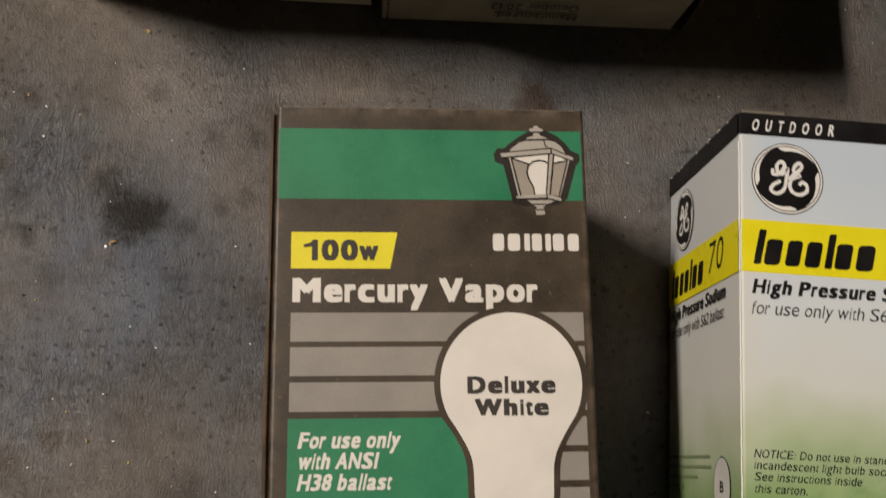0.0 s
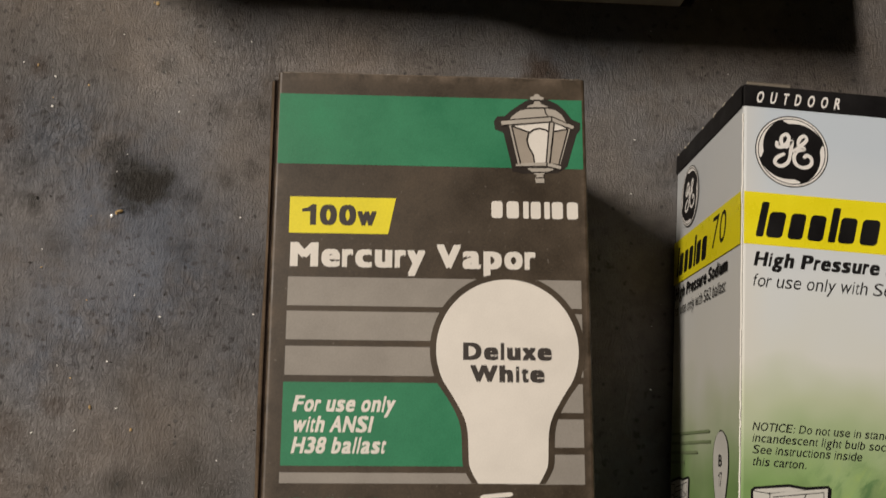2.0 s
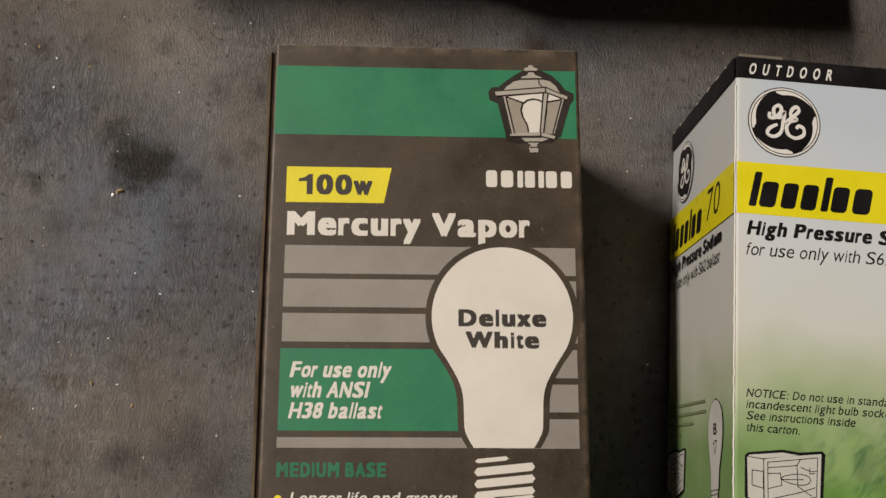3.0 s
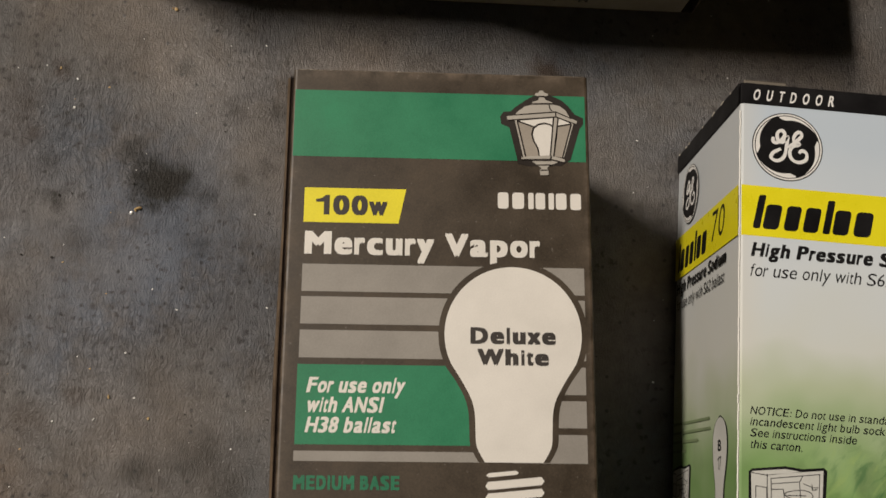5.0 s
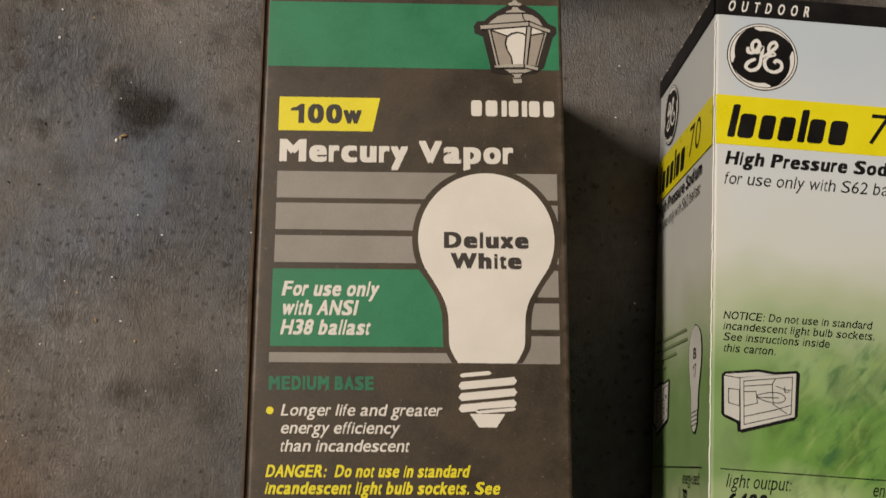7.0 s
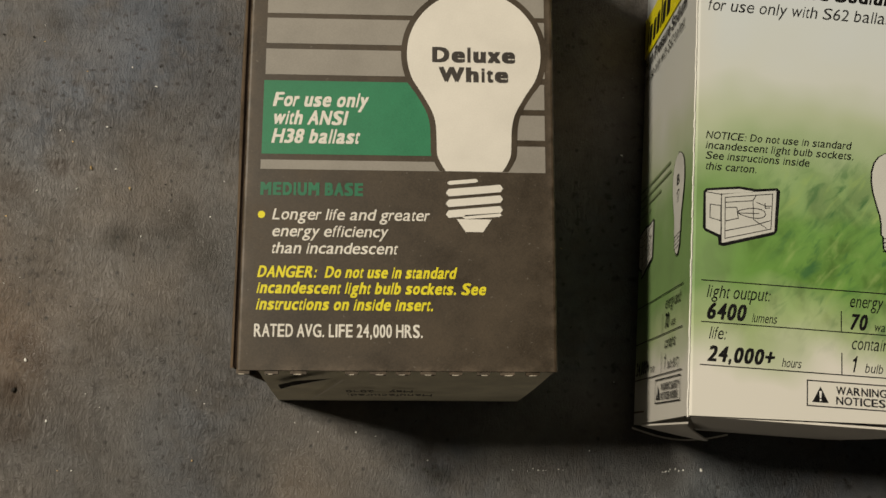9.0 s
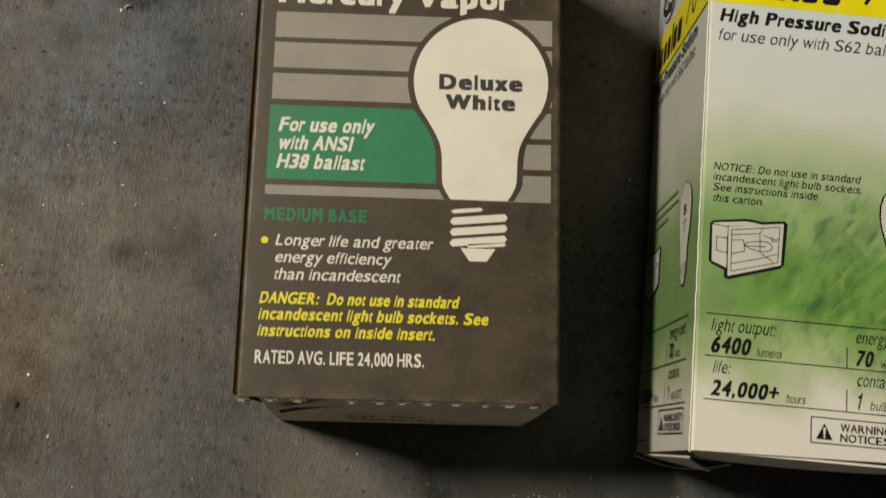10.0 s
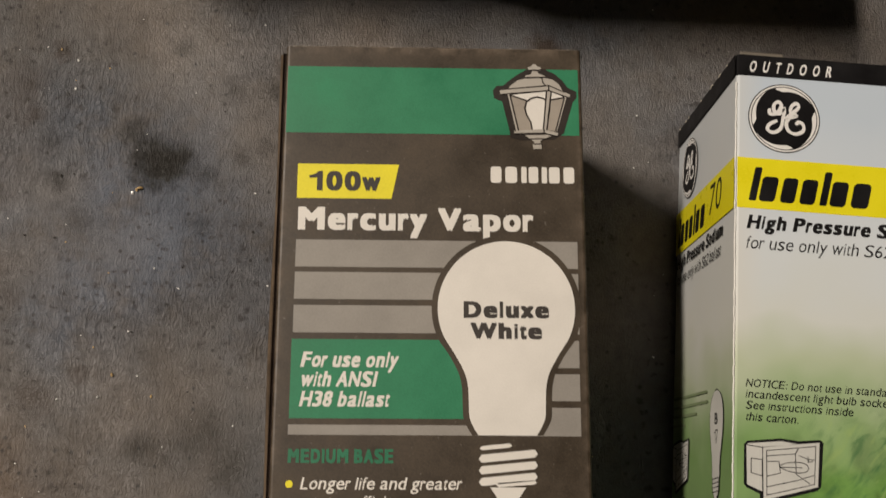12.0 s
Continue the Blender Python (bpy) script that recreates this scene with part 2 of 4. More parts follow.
    greasy = ((-0.0900, 0.0660, 0.0068, 1.5), (-0.0895, 0.0655, 0.0036, 2.2), (-0.0828, 0.0672, 0.0048, 1.0), (-0.0983, 0.0761, 0.0042, 0.7), (-0.0950, 0.0715, 0.0030, 0.5), (-0.0744, 0.0620, 0.0034, 0.55),
              (-0.0839, 0.1068, 0.0040, 0.5), (-0.1228, 0.0590, 0.0032, 0.7), (-0.1262, 0.0726, 0.0026, 0.5), (-0.1145, 0.0455, 0.0036, 0.4), (-0.0761, 0.0454, 0.0040, 0.35), (-0.0619, 0.0681, 0.0028, 0.45),
              (-0.0538, 0.0716, 0.0028, 0.45), (-0.0526, 0.0913, 0.0032, 0.5), (-0.0657, 0.0915, 0.0028, 0.45), (-0.0904, -0.0271, 0.0044, 0.55), (-0.0696, -0.0211, 0.0060, 0.5), (-0.0604, -0.0320, 0.0050, 0.5),
              (-0.0627, -0.0341, 0.0042, 0.45), (-0.1080, 0.0140, 0.0040, 0.3), (0.0124, -0.1004, 0.0034, 0.8))
    rusty = ((-0.1246, 0.1054, 0.0028, 0.7), (-0.1328, 0.0817, 0.0030, 0.5), (-0.1245, -0.0112, 0.0050, 0.5), (-0.1428, 0.0276, 0.0046, 0.5), (-0.1341, 0.0212, 0.0036, 0.4), (-0.1172, -0.0616, 0.0042, 0.6),
             (-0.1116, -0.0668, 0.0046, 0.6), (-0.1187, -0.0755, 0.0034, 0.8), (-0.1185, -0.0875, 0.0040, 0.5), (-0.1110, -0.0051, 0.0026, 0.5), (0.0395, 0.1035, 0.0060, 1.3), (0.0440, 0.0980, 0.0040, 1.4),
             (0.0385, 0.1110, 0.0036, 1.0), (0.1200, 0.1050, 0.0050, 0.4), (-0.1370, 0.0930, 0.0070, 0.35), (-0.0480, 0.1010, 0.0034, 0.4))
    for spots, stain in ((greasy, (0.017, 0.015, 0.011)), (rusty, (0.040, 0.024, 0.014))):
        for x, y, size, depth in spots:
            d = nodes.new("ShaderNodeVectorMath")
            d.operation = "DISTANCE"
            links.new(off.outputs[0], d.inputs[0])
            d.inputs[1].default_value = (x + 0.007, y + 0.007, 0)
            k = maths(nodes, links, "MULTIPLY", maths(nodes, links, "SUBTRACT", 1.0, maths(nodes, links, "DIVIDE", d.outputs["Value"], size * 1.7), True), depth * 1.35, True)
            col = mix(nodes, links, maths(nodes, links, "MULTIPLY", k, 0.8), col, stain)
            matt = maths(nodes, links, "MAXIMUM", matt, maths(nodes, links, "MULTIPLY", k, 0.42))
    # tiny dark pits
    vor = nodes.new("ShaderNodeTexVoronoi")
    vor.voronoi_dimensions = "2D"
    vor.inputs["Scale"].default_value = 190
    links.new(vec, vor.inputs["Vector"])
    pit = ramp(nodes, links, vor.outputs["Distance"], [(0.06, 1.0), (0.16, 0.0)])
    few = nodes.new("ShaderNodeSeparateColor")
    links.new(vor.outputs["Color"], few.inputs[0])
    pit = maths(nodes, links, "MULTIPLY", pit, maths(nodes, links, "GREATER_THAN", few.outputs[0], 0.86))
    col = mix(nodes, links, maths(nodes, links, "MULTIPLY", pit, 0.8), col, (0.022, 0.020, 0.018))
    links.new(col, bsdf.inputs["Base Color"])
    bend = nodes.new("ShaderNodeTexNoise")
    bend.inputs["Scale"].default_value = 55
    bend.inputs["Detail"].default_value = 2
    links.new(vec, bend.inputs["Vector"])
    bent = nodes.new("ShaderNodeVectorMath")
    bent.operation = "MULTIPLY_ADD"
    links.new(bend.outputs["Color"], bent.inputs[0])
    bent.inputs[1].default_value = (0.006, 0.005, 0)
    links.new(vec, bent.inputs[2])
    long = nodes.new("ShaderNodeVectorMath")
    long.operation = "MULTIPLY"
    links.new(bent.outputs[0], long.inputs[0])
    long.inputs[1].default_value = (1500, 560, 1)
    wrinkle = noise_tex(nodes, links, long.outputs[0], 1.0, 4, 0.65, 0.7)
    pebble = noise_tex(nodes, links, vec, 1900, 2)
    amount = ramp(nodes, links, noise_tex(nodes, links, vec, 14, 3), [(0.35, 0.45), (0.62, 1.0)])
    fold = nodes.new("ShaderNodeVectorMath")
    fold.operation = "MULTIPLY"
    links.new(bent.outputs[0], fold.inputs[0])
    fold.inputs[1].default_value = (640, 170, 1)
    furrow = maths(nodes, links, "ABSOLUTE", maths(nodes, links, "SUBTRACT", noise_tex(nodes, links, fold.outputs[0], 1.0, 3, 0.6, 0.5), 0.5))
    furrow = ramp(nodes, links, furrow, [(0.0, 0.0), (0.055, 1.0)])
    creased = ramp(nodes, links, noise_tex(nodes, links, vec, 22, 3), [(0.42, 0.05), (0.62, 1.0)])
    furrow = maths(nodes, links, "MULTIPLY", furrow, creased)
    h = maths(nodes, links, "MULTIPLY", maths(nodes, links, "ADD", maths(nodes, links, "MULTIPLY", furrow, 0.35), maths(nodes, links, "ADD", wrinkle, maths(nodes, links, "MULTIPLY", pebble, 0.55))), amount)
    bump(nodes, links, bsdf, h, 1.0, 0.00062)
    links.new(ramp(nodes, links, mid, [(0.3, 0.34), (0.7, 0.50)]), bsdf.inputs["Roughness"])
    links.new(ramp(nodes, links, matt, [(0.0, 0.52), (0.9, 0.10)]), bsdf.inputs["Specular IOR Level"])
    return m


VINYL = table_material()


def plain(name, colour, rough=0.8, scale=6):
    m, nodes, links, bsdf = mat(name)
    n = noise_tex(nodes, links, coords(nodes, links), scale, 5)
    links.new(ramp(nodes, links, n, [(0.3, tuple(c * 0.9 for c in colour)), (0.7, tuple(min(1, c * 1.08) for c in colour))]), bsdf.inputs["Base Color"])
    bsdf.inputs["Roughness"].default_value = rough
    return m


WALL = plain("wall_paint", (0.03, 0.029, 0.028))
BOUNCE = plain("bounce_wall_paint", (0.20, 0.19, 0.175))
CEILING = plain("ceiling_paint", (0.022, 0.022, 0.022))
FLOOR = plain("concrete_floor", (0.12, 0.115, 0.11), 0.8, 3)
STEEL = plain("painted_steel", (0.06, 0.06, 0.065), 0.5, 8)
CHIP_WHITE = ink("white_chip", (0.90, 0.89, 0.86), 0.3, 0.05, 0.6)
CHIP_GOLD = ink("golden_crumb", (0.55, 0.38, 0.17), 0.4, 0.3, 0.6)
CHIP_DARK = ink("dark_chip", (0.02, 0.016, 0.012), 0.6, 0.2)


# ---- building helpers ----
def part(name, bm, material, parent, label=""):
    me = bpy.data.meshes.new(name)
    bm.to_mesh(me)
    bm.free()
    me.materials.append(material)
    ob = new(name, me)
    if parent:
        ob.parent = parent
    if label:
        ob["label"] = label
    return ob


def thing(name, m, label, category, group=""):
    ob = new(name)
    ob.empty_display_size = 0.02
    ob.matrix_world = m
    return tagged(ob, label, category, group)


def block(x0, x1, y0, y1, z0, z1, bevel=0.0, seg=2):
    bm = bmesh.new()
    bmesh.ops.create_cube(bm, size=1)
    bmesh.ops.transform(bm, matrix=Matrix.LocRotScale(((x0 + x1) / 2, (y0 + y1) / 2, (z0 + z1) / 2), None, (x1 - x0, y1 - y0, z1 - z0)), verts=bm.verts)
    if bevel:
        bmesh.ops.bevel(bm, geom=bm.edges[:], offset=bevel, segments=seg, affect="EDGES")
    return bm


MM = 0.001
INK = 0.00005


def front(z):
    """Lays flat print (x, y in millimetres) on a face that looks up at height z."""
    return lambda x, y, layer: (x * MM, y * MM, z + INK * layer)


def flank(x, rack, high):
    """Lays flat print on a side face that looks to -x and leans in by rack: across it is z, up it is y."""
    return lambda s, v, layer: (x - INK * layer + rack * (1 - s * MM / high), v * MM, s * MM)


def foot(y, z, slope=0.0):
    """Lays print on an end face that looks to -y, as read from behind (turned half round)."""
    return lambda s, v, layer: (s * MM, y - INK * 3 * layer - slope * (z - v * MM), v * MM)


def shape(outline, lay, layer):
    bm = bmesh.new()
    bm.faces.new([bm.verts.new(lay(x, y, layer)) for x, y in outline])
    return bm


def rect(x0, y0, x1, y1):
    return [(x0, y0), (x1, y0), (x1, y1), (x0, y1)]


def ring(outer, inner, lay, layer):
    bm = bmesh.new()
    a = [bm.verts.new(lay(x, y, layer)) for x, y in outer]
    b = [bm.verts.new(lay(x, y, layer)) for x, y in inner]
    n = len(a)
    for i in range(n):
        bm.faces.new([a[i], a[(i + 1) % n], b[(i + 1) % n], b[i]])
    return bm


def circle(cx, cy, r, n=56, sx=1.0):
    return [(cx + sx * r * math.cos(2 * math.pi * i / n), cy + r * math.sin(2 * math.pi * i / n)) for i in range(n)]


def strokes(lines, width, lay, layer):
    """Thin printed lines, each a list of points."""
    bm = bmesh.new()
    for pts in lines:
        for (ax, ay), (bx, by) in zip(pts, pts[1:]):
            length = math.hypot(bx - ax, by - ay) or 1
            ux, uy = (bx - ax) / length * width / 2, (by - ay) / length * width / 2
            bm.faces.new([bm.verts.new(lay(x, y, layer)) for x, y in (
                (ax - ux + uy, ay - uy - ux), (bx + ux + uy, by + uy - ux), (bx + ux - uy, by + uy + ux), (ax - ux - uy, ay - uy + ux))])
    return bm


def ribbon(pts, width, lay, layer):
    """One smooth printed stroke along a curve, thinner at both tips."""
    bm = bmesh.new()
    rows = []
    for i, (x, y) in enumerate(pts):
        (ax, ay), (bx, by) = pts[max(i - 1, 0)], pts[min(i + 1, len(pts) - 1)]
        length = math.hypot(bx - ax, by - ay) or 1
        f = i / (len(pts) - 1)
        w = width / 2 * (0.8 + 0.2 * math.sin(math.pi * f))
        nx, ny = -(by - ay) / length * w, (bx - ax) / length * w
        rows.append((bm.verts.new(lay(x + nx, y + ny, layer)), bm.verts.new(lay(x - nx, y - ny, layer))))
    for (a, b), (c, d) in zip(rows, rows[1:]):
        bm.faces.new([a, b, d, c])
    return bm


def glyphs(text, bold, spacing=1.0):
    cu = bpy.data.curves.new("glyphs", "FONT")
    cu.body, cu.space_character, cu.resolution_u = text, spacing * (1 + 1.5 * max(bold, 0.0)), 3
    cu.offset = min(bold, 0.0)
    ob = bpy.data.objects.new("glyphs", cu)
    me = bpy.data.meshes.new_from_object(ob)
    bm = bmesh.new()
    heavy = [(0, 0), (-1, 0.55), (1, -0.55), (-1, -0.55), (1, 0.55)] if bold > 0 else [(0, 0)]
    for k, (dx, dy) in enumerate(heavy):
        first = len(bm.verts)
        bm.from_mesh(me)
        bm.verts.ensure_lookup_table()
        for v in bm.verts[first:]:
            v.co = (v.co.x + dx * bold, v.co.y + dy * bold, k)
    bpy.data.meshes.remove(me)
    bpy.data.objects.remove(ob)
    bpy.data.curves.remove(cu)
    return bm


def cap_height(bold):
    bm = glyphs("H", bold)
    ys = [v.co.y for v in bm.verts]
    bm.free()
    return min(ys), max(ys)


# advance widths of a plain grotesque, in thousandths of its size
WIDTHS = {}
for signs, wide in (("abdeghnopqu0123456789", 556), ("ckvsxyzJ", 500), ("ijl", 222), ("ft.,: I", 278), ("r()", 333), ("m", 833), ("w", 722),
                    ("AEBKPSVXY", 667), ("CDHNRU", 722), ("FTZ", 611), ("GOQ", 778), ("L", 556), ("M", 833), ("W", 944), ("+", 584)):
    for sign in signs:
        WIDTHS[sign] = wide
BEARING = {}
for signs, side in (("ilI", 70), ("vwxyAVWXYkK", 14), ("tfrTj", 24), ("HMNUDBPREFLhmnub", 64), (".,:", 88), ("1", 100)):
    for sign in signs:
        BEARING[sign] = side
FONT_BASE, FONT_CAP = cap_height(0.0)
lower = glyphs("x", 0.0)
FONT_LOW = max(v.co.y for v in lower.verts)
lower.free()
GLYPHS = {}


def one_glyph(sign, bold):
    """A sign's corners and faces, in widths of 0 to 1 and heights in capitals, with tall small letters."""
    if (sign, bold) in GLYPHS:
        return GLYPHS[sign, bold]
    if sign == "1":
        stem = 0.42 if bold > 0.01 else 0.2
        pts = [(1, 0), (1, 1), (1 - 0.7 * stem, 1), (0.62 - 0.5 * stem, 0.84), (0, 0.78), (0, 0.78 - 0.34 * stem), (1 - stem, 0.80 - 0.34 * stem), (1 - stem, 0)]
        GLYPHS[sign, bold] = ([(x, y, 0) for x, y in pts], [tuple(range(8))])
        return GLYPHS[sign, bold]
    bm = glyphs(sign, bold)
    bm.verts.index_update()
    xs = [v.co.x for v in bm.verts]
    left, wide = min(xs), max(max(xs) - min(xs), 1e-4)
    low, high, mid = FONT_BASE - 0.55 * max(bold, 0), FONT_CAP + 0.55 * max(bold, 0), FONT_LOW + 0.55 * max(bold, 0)
    tall = 0.735
    corners = []
    for v in bm.verts:
        y = (v.co.y - low) / (high - low)
        if sign.islower():
            m = (mid - low) / (high - low)
            y = y * tall / m if y < m else tall + (y - m) * (1 - tall) / (1 - m)
        corners.append(((v.co.x - left) / wide, y, v.co.z))
    faces = [tuple(v.index for v in f.verts) for f in bm.faces]
    bm.free()
    GLYPHS[sign, bold] = (corners, faces)
    return GLYPHS[sign, bold]


def lettering(text, x0, x1, base, cap, lay, layer, material, parent, bold=0.0, shear=0.0, spacing=1.0, label="", half_turn=False):
    """A printed line from x0 to x1 (without the slant) on a baseline, capitals cap high."""
    spots, at = [], 0.0
    for sign in text:
        wide, side = WIDTHS[sign], BEARING.get(sign, 42)
        if sign != " ":
            side *= 0.75 if bold > 0.01 else 1.0
            spots.append((sign, at + side, at + wide - side))
        at += wide + (spacing - 1.0) * 560
    left, right = spots[0][1], spots[-1][2]
    k = (x1 - x0 - shear * cap) / (right - left)
    bm = bmesh.new()
    for sign, a, b in spots:
        corners, faces = one_glyph(sign, bold)
        verts = []
        for u, y, z in corners:
            x = x0 + (a + (b - a) * u - left) * k + shear * y * cap
            y = base + y * cap
            if half_turn:
                x, y = x0 + x1 - x, 2 * base - y
            verts.append(bm.verts.new(lay(x, y, layer + 0.14 * z)))
        for f in faces:
            bm.faces.new([verts[i] for i in f])
    return part("lettering", bm, material, parent, label)


def word_blocks(x0, x1, base, cap, talls, lay, layer, material, parent, shear=0.0, gap=0.26):
    """A brand name as plain blocks, one for each sign."""
    total = sum(w for w, _ in talls)
    slant = shear * cap
    at = x0
    for w, tall in talls:
        wide = (x1 - x0 - slant) * w / total
        a, b, h = at, at + wide * (1 - gap), cap * tall
        r = min(0.18 * h, 0.25 * (b - a))
        pts = []
        for cx, cy, start in ((b - r, base + r, -90), (b - r, base + h - r, 0), (a + r, base + h - r, 90), (a + r, base + r, 180)):
            for i in range(5):
                ang = radians(start + 22.5 * i)
                px, py = cx + r * math.cos(ang), cy + r * math.sin(ang)
                pts.append((px + shear * (py - base), py))
        part("wordmark_block", shape(pts, lay, layer), material, parent)
        at += wide


def tube(x0, x1, y0, y1, z1, radius, thick=0.0006, steps=12, bow=0.0004, lean=1.0, rack=0.0):
    """A carton's four panels: a hollow sleeve along y with rounded creases and slightly bowed sides."""
    def loop(inset):
        pts = []
        a, b, c, d = x0 + inset, x1 - inset, inset, z1 - inset
        r = max(radius - inset, 0.0002)
        for cx, cz, start in ((b - r, c + r, -90), (b - r, d - r, 0), (a + r, d - r, 90), (a + r, c + r, 180)):
            for i in range(4):
                ang = radians(start + 30 * i)
                pts.append((cx + r * math.cos(ang), cz + r * math.sin(ang)))
        return pts
    bm = bmesh.new()
    rows = []
    for inset in (0.0, thick):
        mine = []
        for j in range(steps + 1):
            f = j / steps
            y = y0 + (y1 - y0) * f
            swell = bow * math.sin(math.pi * f)
            ringv = []
            for x, z in loop(inset):
                k = swell * (1 if x > (x0 + x1) / 2 else -lean) * (1 if 0.15 * z1 < z < 0.85 * z1 else 0.35)
                ringv.append(bm.verts.new((x + k + rack * (1 - z / z1), y, z)))
            mine.append(ringv)
        rows.append(mine)
    n = len(rows[0][0])
    for layer, flip in ((0, False), (1, True)):
        for j in range(steps):
            for i in range(n):
                q = [rows[layer][j][i], rows[layer][j][(i + 1) % n], rows[layer][j + 1][(i + 1) % n], rows[layer][j + 1][i]]
                bm.faces.new(q[::-1] if flip else q)
    for j in (0, steps):
        for i in range(n):
            bm.faces.new([rows[0][j][i], rows[0][j][(i + 1) % n], rows[1][j][(i + 1) % n], rows[1][j][i]])
    bmesh.ops.recalc_face_normals(bm, faces=bm.faces[:])
    for f in bm.faces:
        f.smooth = False
    return bm


def sheet(fn, nu, nv, thick):
    """A bent board: fn(u, v) gives a place for u, v in 0 to 1; thickness goes along +y (into the carton)."""
    bm = bmesh.new()
    grids = []
    for back in (0.0, thick):
        grids.append([[bm.verts.new(Vector(fn(i / nu, j / nv)) + Vector((0, back, 0))) for i in range(nu + 1)] for j in range(nv + 1)])
    a, b = grids
    for j in range(nv):
        for i in range(nu):
            bm.faces.new([a[j][i], a[j][i + 1], a[j + 1][i + 1], a[j + 1][i]])
            bm.faces.new([b[j][i], b[j + 1][i], b[j + 1][i + 1], b[j][i + 1]])
    edge = [(0, i) for i in range(nu)] + [(j, nu) for j in range(nv)] + [(nv, nu - i) for i in range(nu)] + [(nv - j, 0) for j in range(nv)]
    for (j, i), (k, l) in zip(edge, edge[1:] + edge[:1]):
        bm.faces.new([a[j][i], b[j][i], b[k][l], a[k][l]])
    bmesh.ops.recalc_face_normals(bm, faces=bm.faces[:])
    return bm


# ---- room ----
def wall(name, *box, material=WALL):
    ob = part(name, block(*box), material, None)
    return tagged(ob, "unseen plain painted wall closing the dim room", "wall", kind="structure")


X0, X1, Y0, Y1, ZF, ZC = -3.9, 2.4, -1.9, 2.6, -0.76, 2.75
tagged(part("floor", block(X0, X1, Y0, Y1, ZF - 0.1, ZF), FLOOR, None), "plain grey concrete floor of the dim room", "floor", kind="structure")
tagged(part("ceiling", block(X0, X1, Y0, Y1, ZC, ZC + 0.1), CEILING, None), "plain dull ceiling of the dim room", "ceiling", kind="structure")
wall("wall_north", X0, X1, Y1, Y1 + 0.1, ZF, ZC)
# unseen wall, paler than the rest to bounce fill onto the carton ends
wall("wall_south", X0, X1, Y0 - 0.1, Y0, ZF, ZC, material=BOUNCE)
wall("wall_west", X0 - 0.1, X0, Y0, Y1, ZF, ZC)
wall("wall_east", X1, X1 + 0.1, Y0, Y1, ZF, ZC)

bench = thing("workbench", pose(0, 0, 0), "workbench with a grimy wrinkled grey vinyl top", "table")
part("tabletop", block(-0.55, 0.55, -0.32, 0.42, -0.035, 0.0, 0.004, 2), VINYL, bench, "stained grey-blue vinyl with fine wrinkles")
for lx in (-0.5, 0.5):
    for ly in (-0.27, 0.37):
        part("leg", block(lx - 0.025, lx + 0.025, ly - 0.025, ly + 0.025, ZF, -0.035, 0.004, 1), STEEL, bench)


# ---- the brown mercury vapour carton ----
def bulb_outline(cx, cy, r, grow=0.0):
    """A pear-shaped bulb: a round head narrowing to a straight neck, as half widths down its height."""
    pts = []
    for i in range(31):
        ang = radians(90 - 116 * i / 30)
        pts.append(((r + grow) * math.cos(ang), (r + grow) * math.sin(ang)))
    neck = [(-0.68 * r, 0.745 * r), (-0.92 * r, 0.615 * r), (-1.12 * r, 0.562 * r), (-1.35 * r, 0.55 * r), (-1.56 * r, 0.54 * r), (-1.69 * r, 0.49 * r), (-1.815 * r, 0.415 * r)]
    knots = [pts[-2], pts[-1]] + [(w + grow, y) for y, w in neck] + [(neck[-1][1] + grow - 0.085 * r, neck[-1][0] - 0.13 * r)]
    for p0, p1, p2, p3 in zip(knots, knots[1:], knots[2:], knots[3:]):
        for i in range(1, 6):
            f = i / 5
            pts.append(tuple(0.5 * (2 * b + (c - a) * f + (2 * a - 5 * b + 4 * c - d) * f * f + (3 * b - a - 3 * c + d) * f ** 3) for a, b, c, d in zip(p0, p1, p2, p3)))
    right = [(cx + x, cy + y) for x, y in pts]
    left = [(cx - x, cy + y) for x, y in reversed(pts[1:])]
    return right + left


box = thing("light_bulb_carton", pose(0, 0, 0), "dark brown cardboard bulb carton with green bands and white bulb picture", "carton", "bulb cartons")
W, L, H = 0.0382, 0.074, 0.076
part("body", tube(-W, W + 0.0003, -L, L + 0.0007, H, 0.0009), BROWN, box)
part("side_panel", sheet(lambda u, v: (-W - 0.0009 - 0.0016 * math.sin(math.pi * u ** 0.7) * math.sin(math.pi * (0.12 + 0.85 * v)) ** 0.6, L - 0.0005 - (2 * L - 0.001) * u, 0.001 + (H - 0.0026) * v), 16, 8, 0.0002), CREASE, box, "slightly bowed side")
lay = front(H)
for y0, y1 in ((51.2, 69.2),):
    part("printed_band", shape(rect(-37.6, y0, 37.6, y1), lay, 1), GREEN, box, "green printed band")
for y0, y1 in ((16.3, 23.2), (8.2, 15.0), (-0.1, 6.7)):
    part("printed_bar", shape(rect(-34.0, y0, 36.4, y1), lay, 1), GREY, box, "grey printed bar")
for y0, y1 in ((-8.4, -1.7), (-16.4, -9.9), (-24.8, -18.0)):
    part("printed_bar", shape(rect(18.0, y0, 36.2, y1), lay, 1), GREY, box, "grey printed bar")
part("printed_bar", shape(rect(-34.2, -20.8, 17.0, -1.7), lay, 1), GREEN, box, "green printed panel")
part("printed_bar", shape(rect(-34.3, -24.7, 17.0, -22.3), lay, 1), GREY, box, "thin grey printed bar")
part("bulb_outline", shape(bulb_outline(18.4, 6.2, 17.0, 1.5), lay, 2), BROWN, box)
picture = part("bulb_picture", shape(bulb_outline(18.4, 6.2, 17.0), lay, 3), WHITE, box, "white bulb picture")
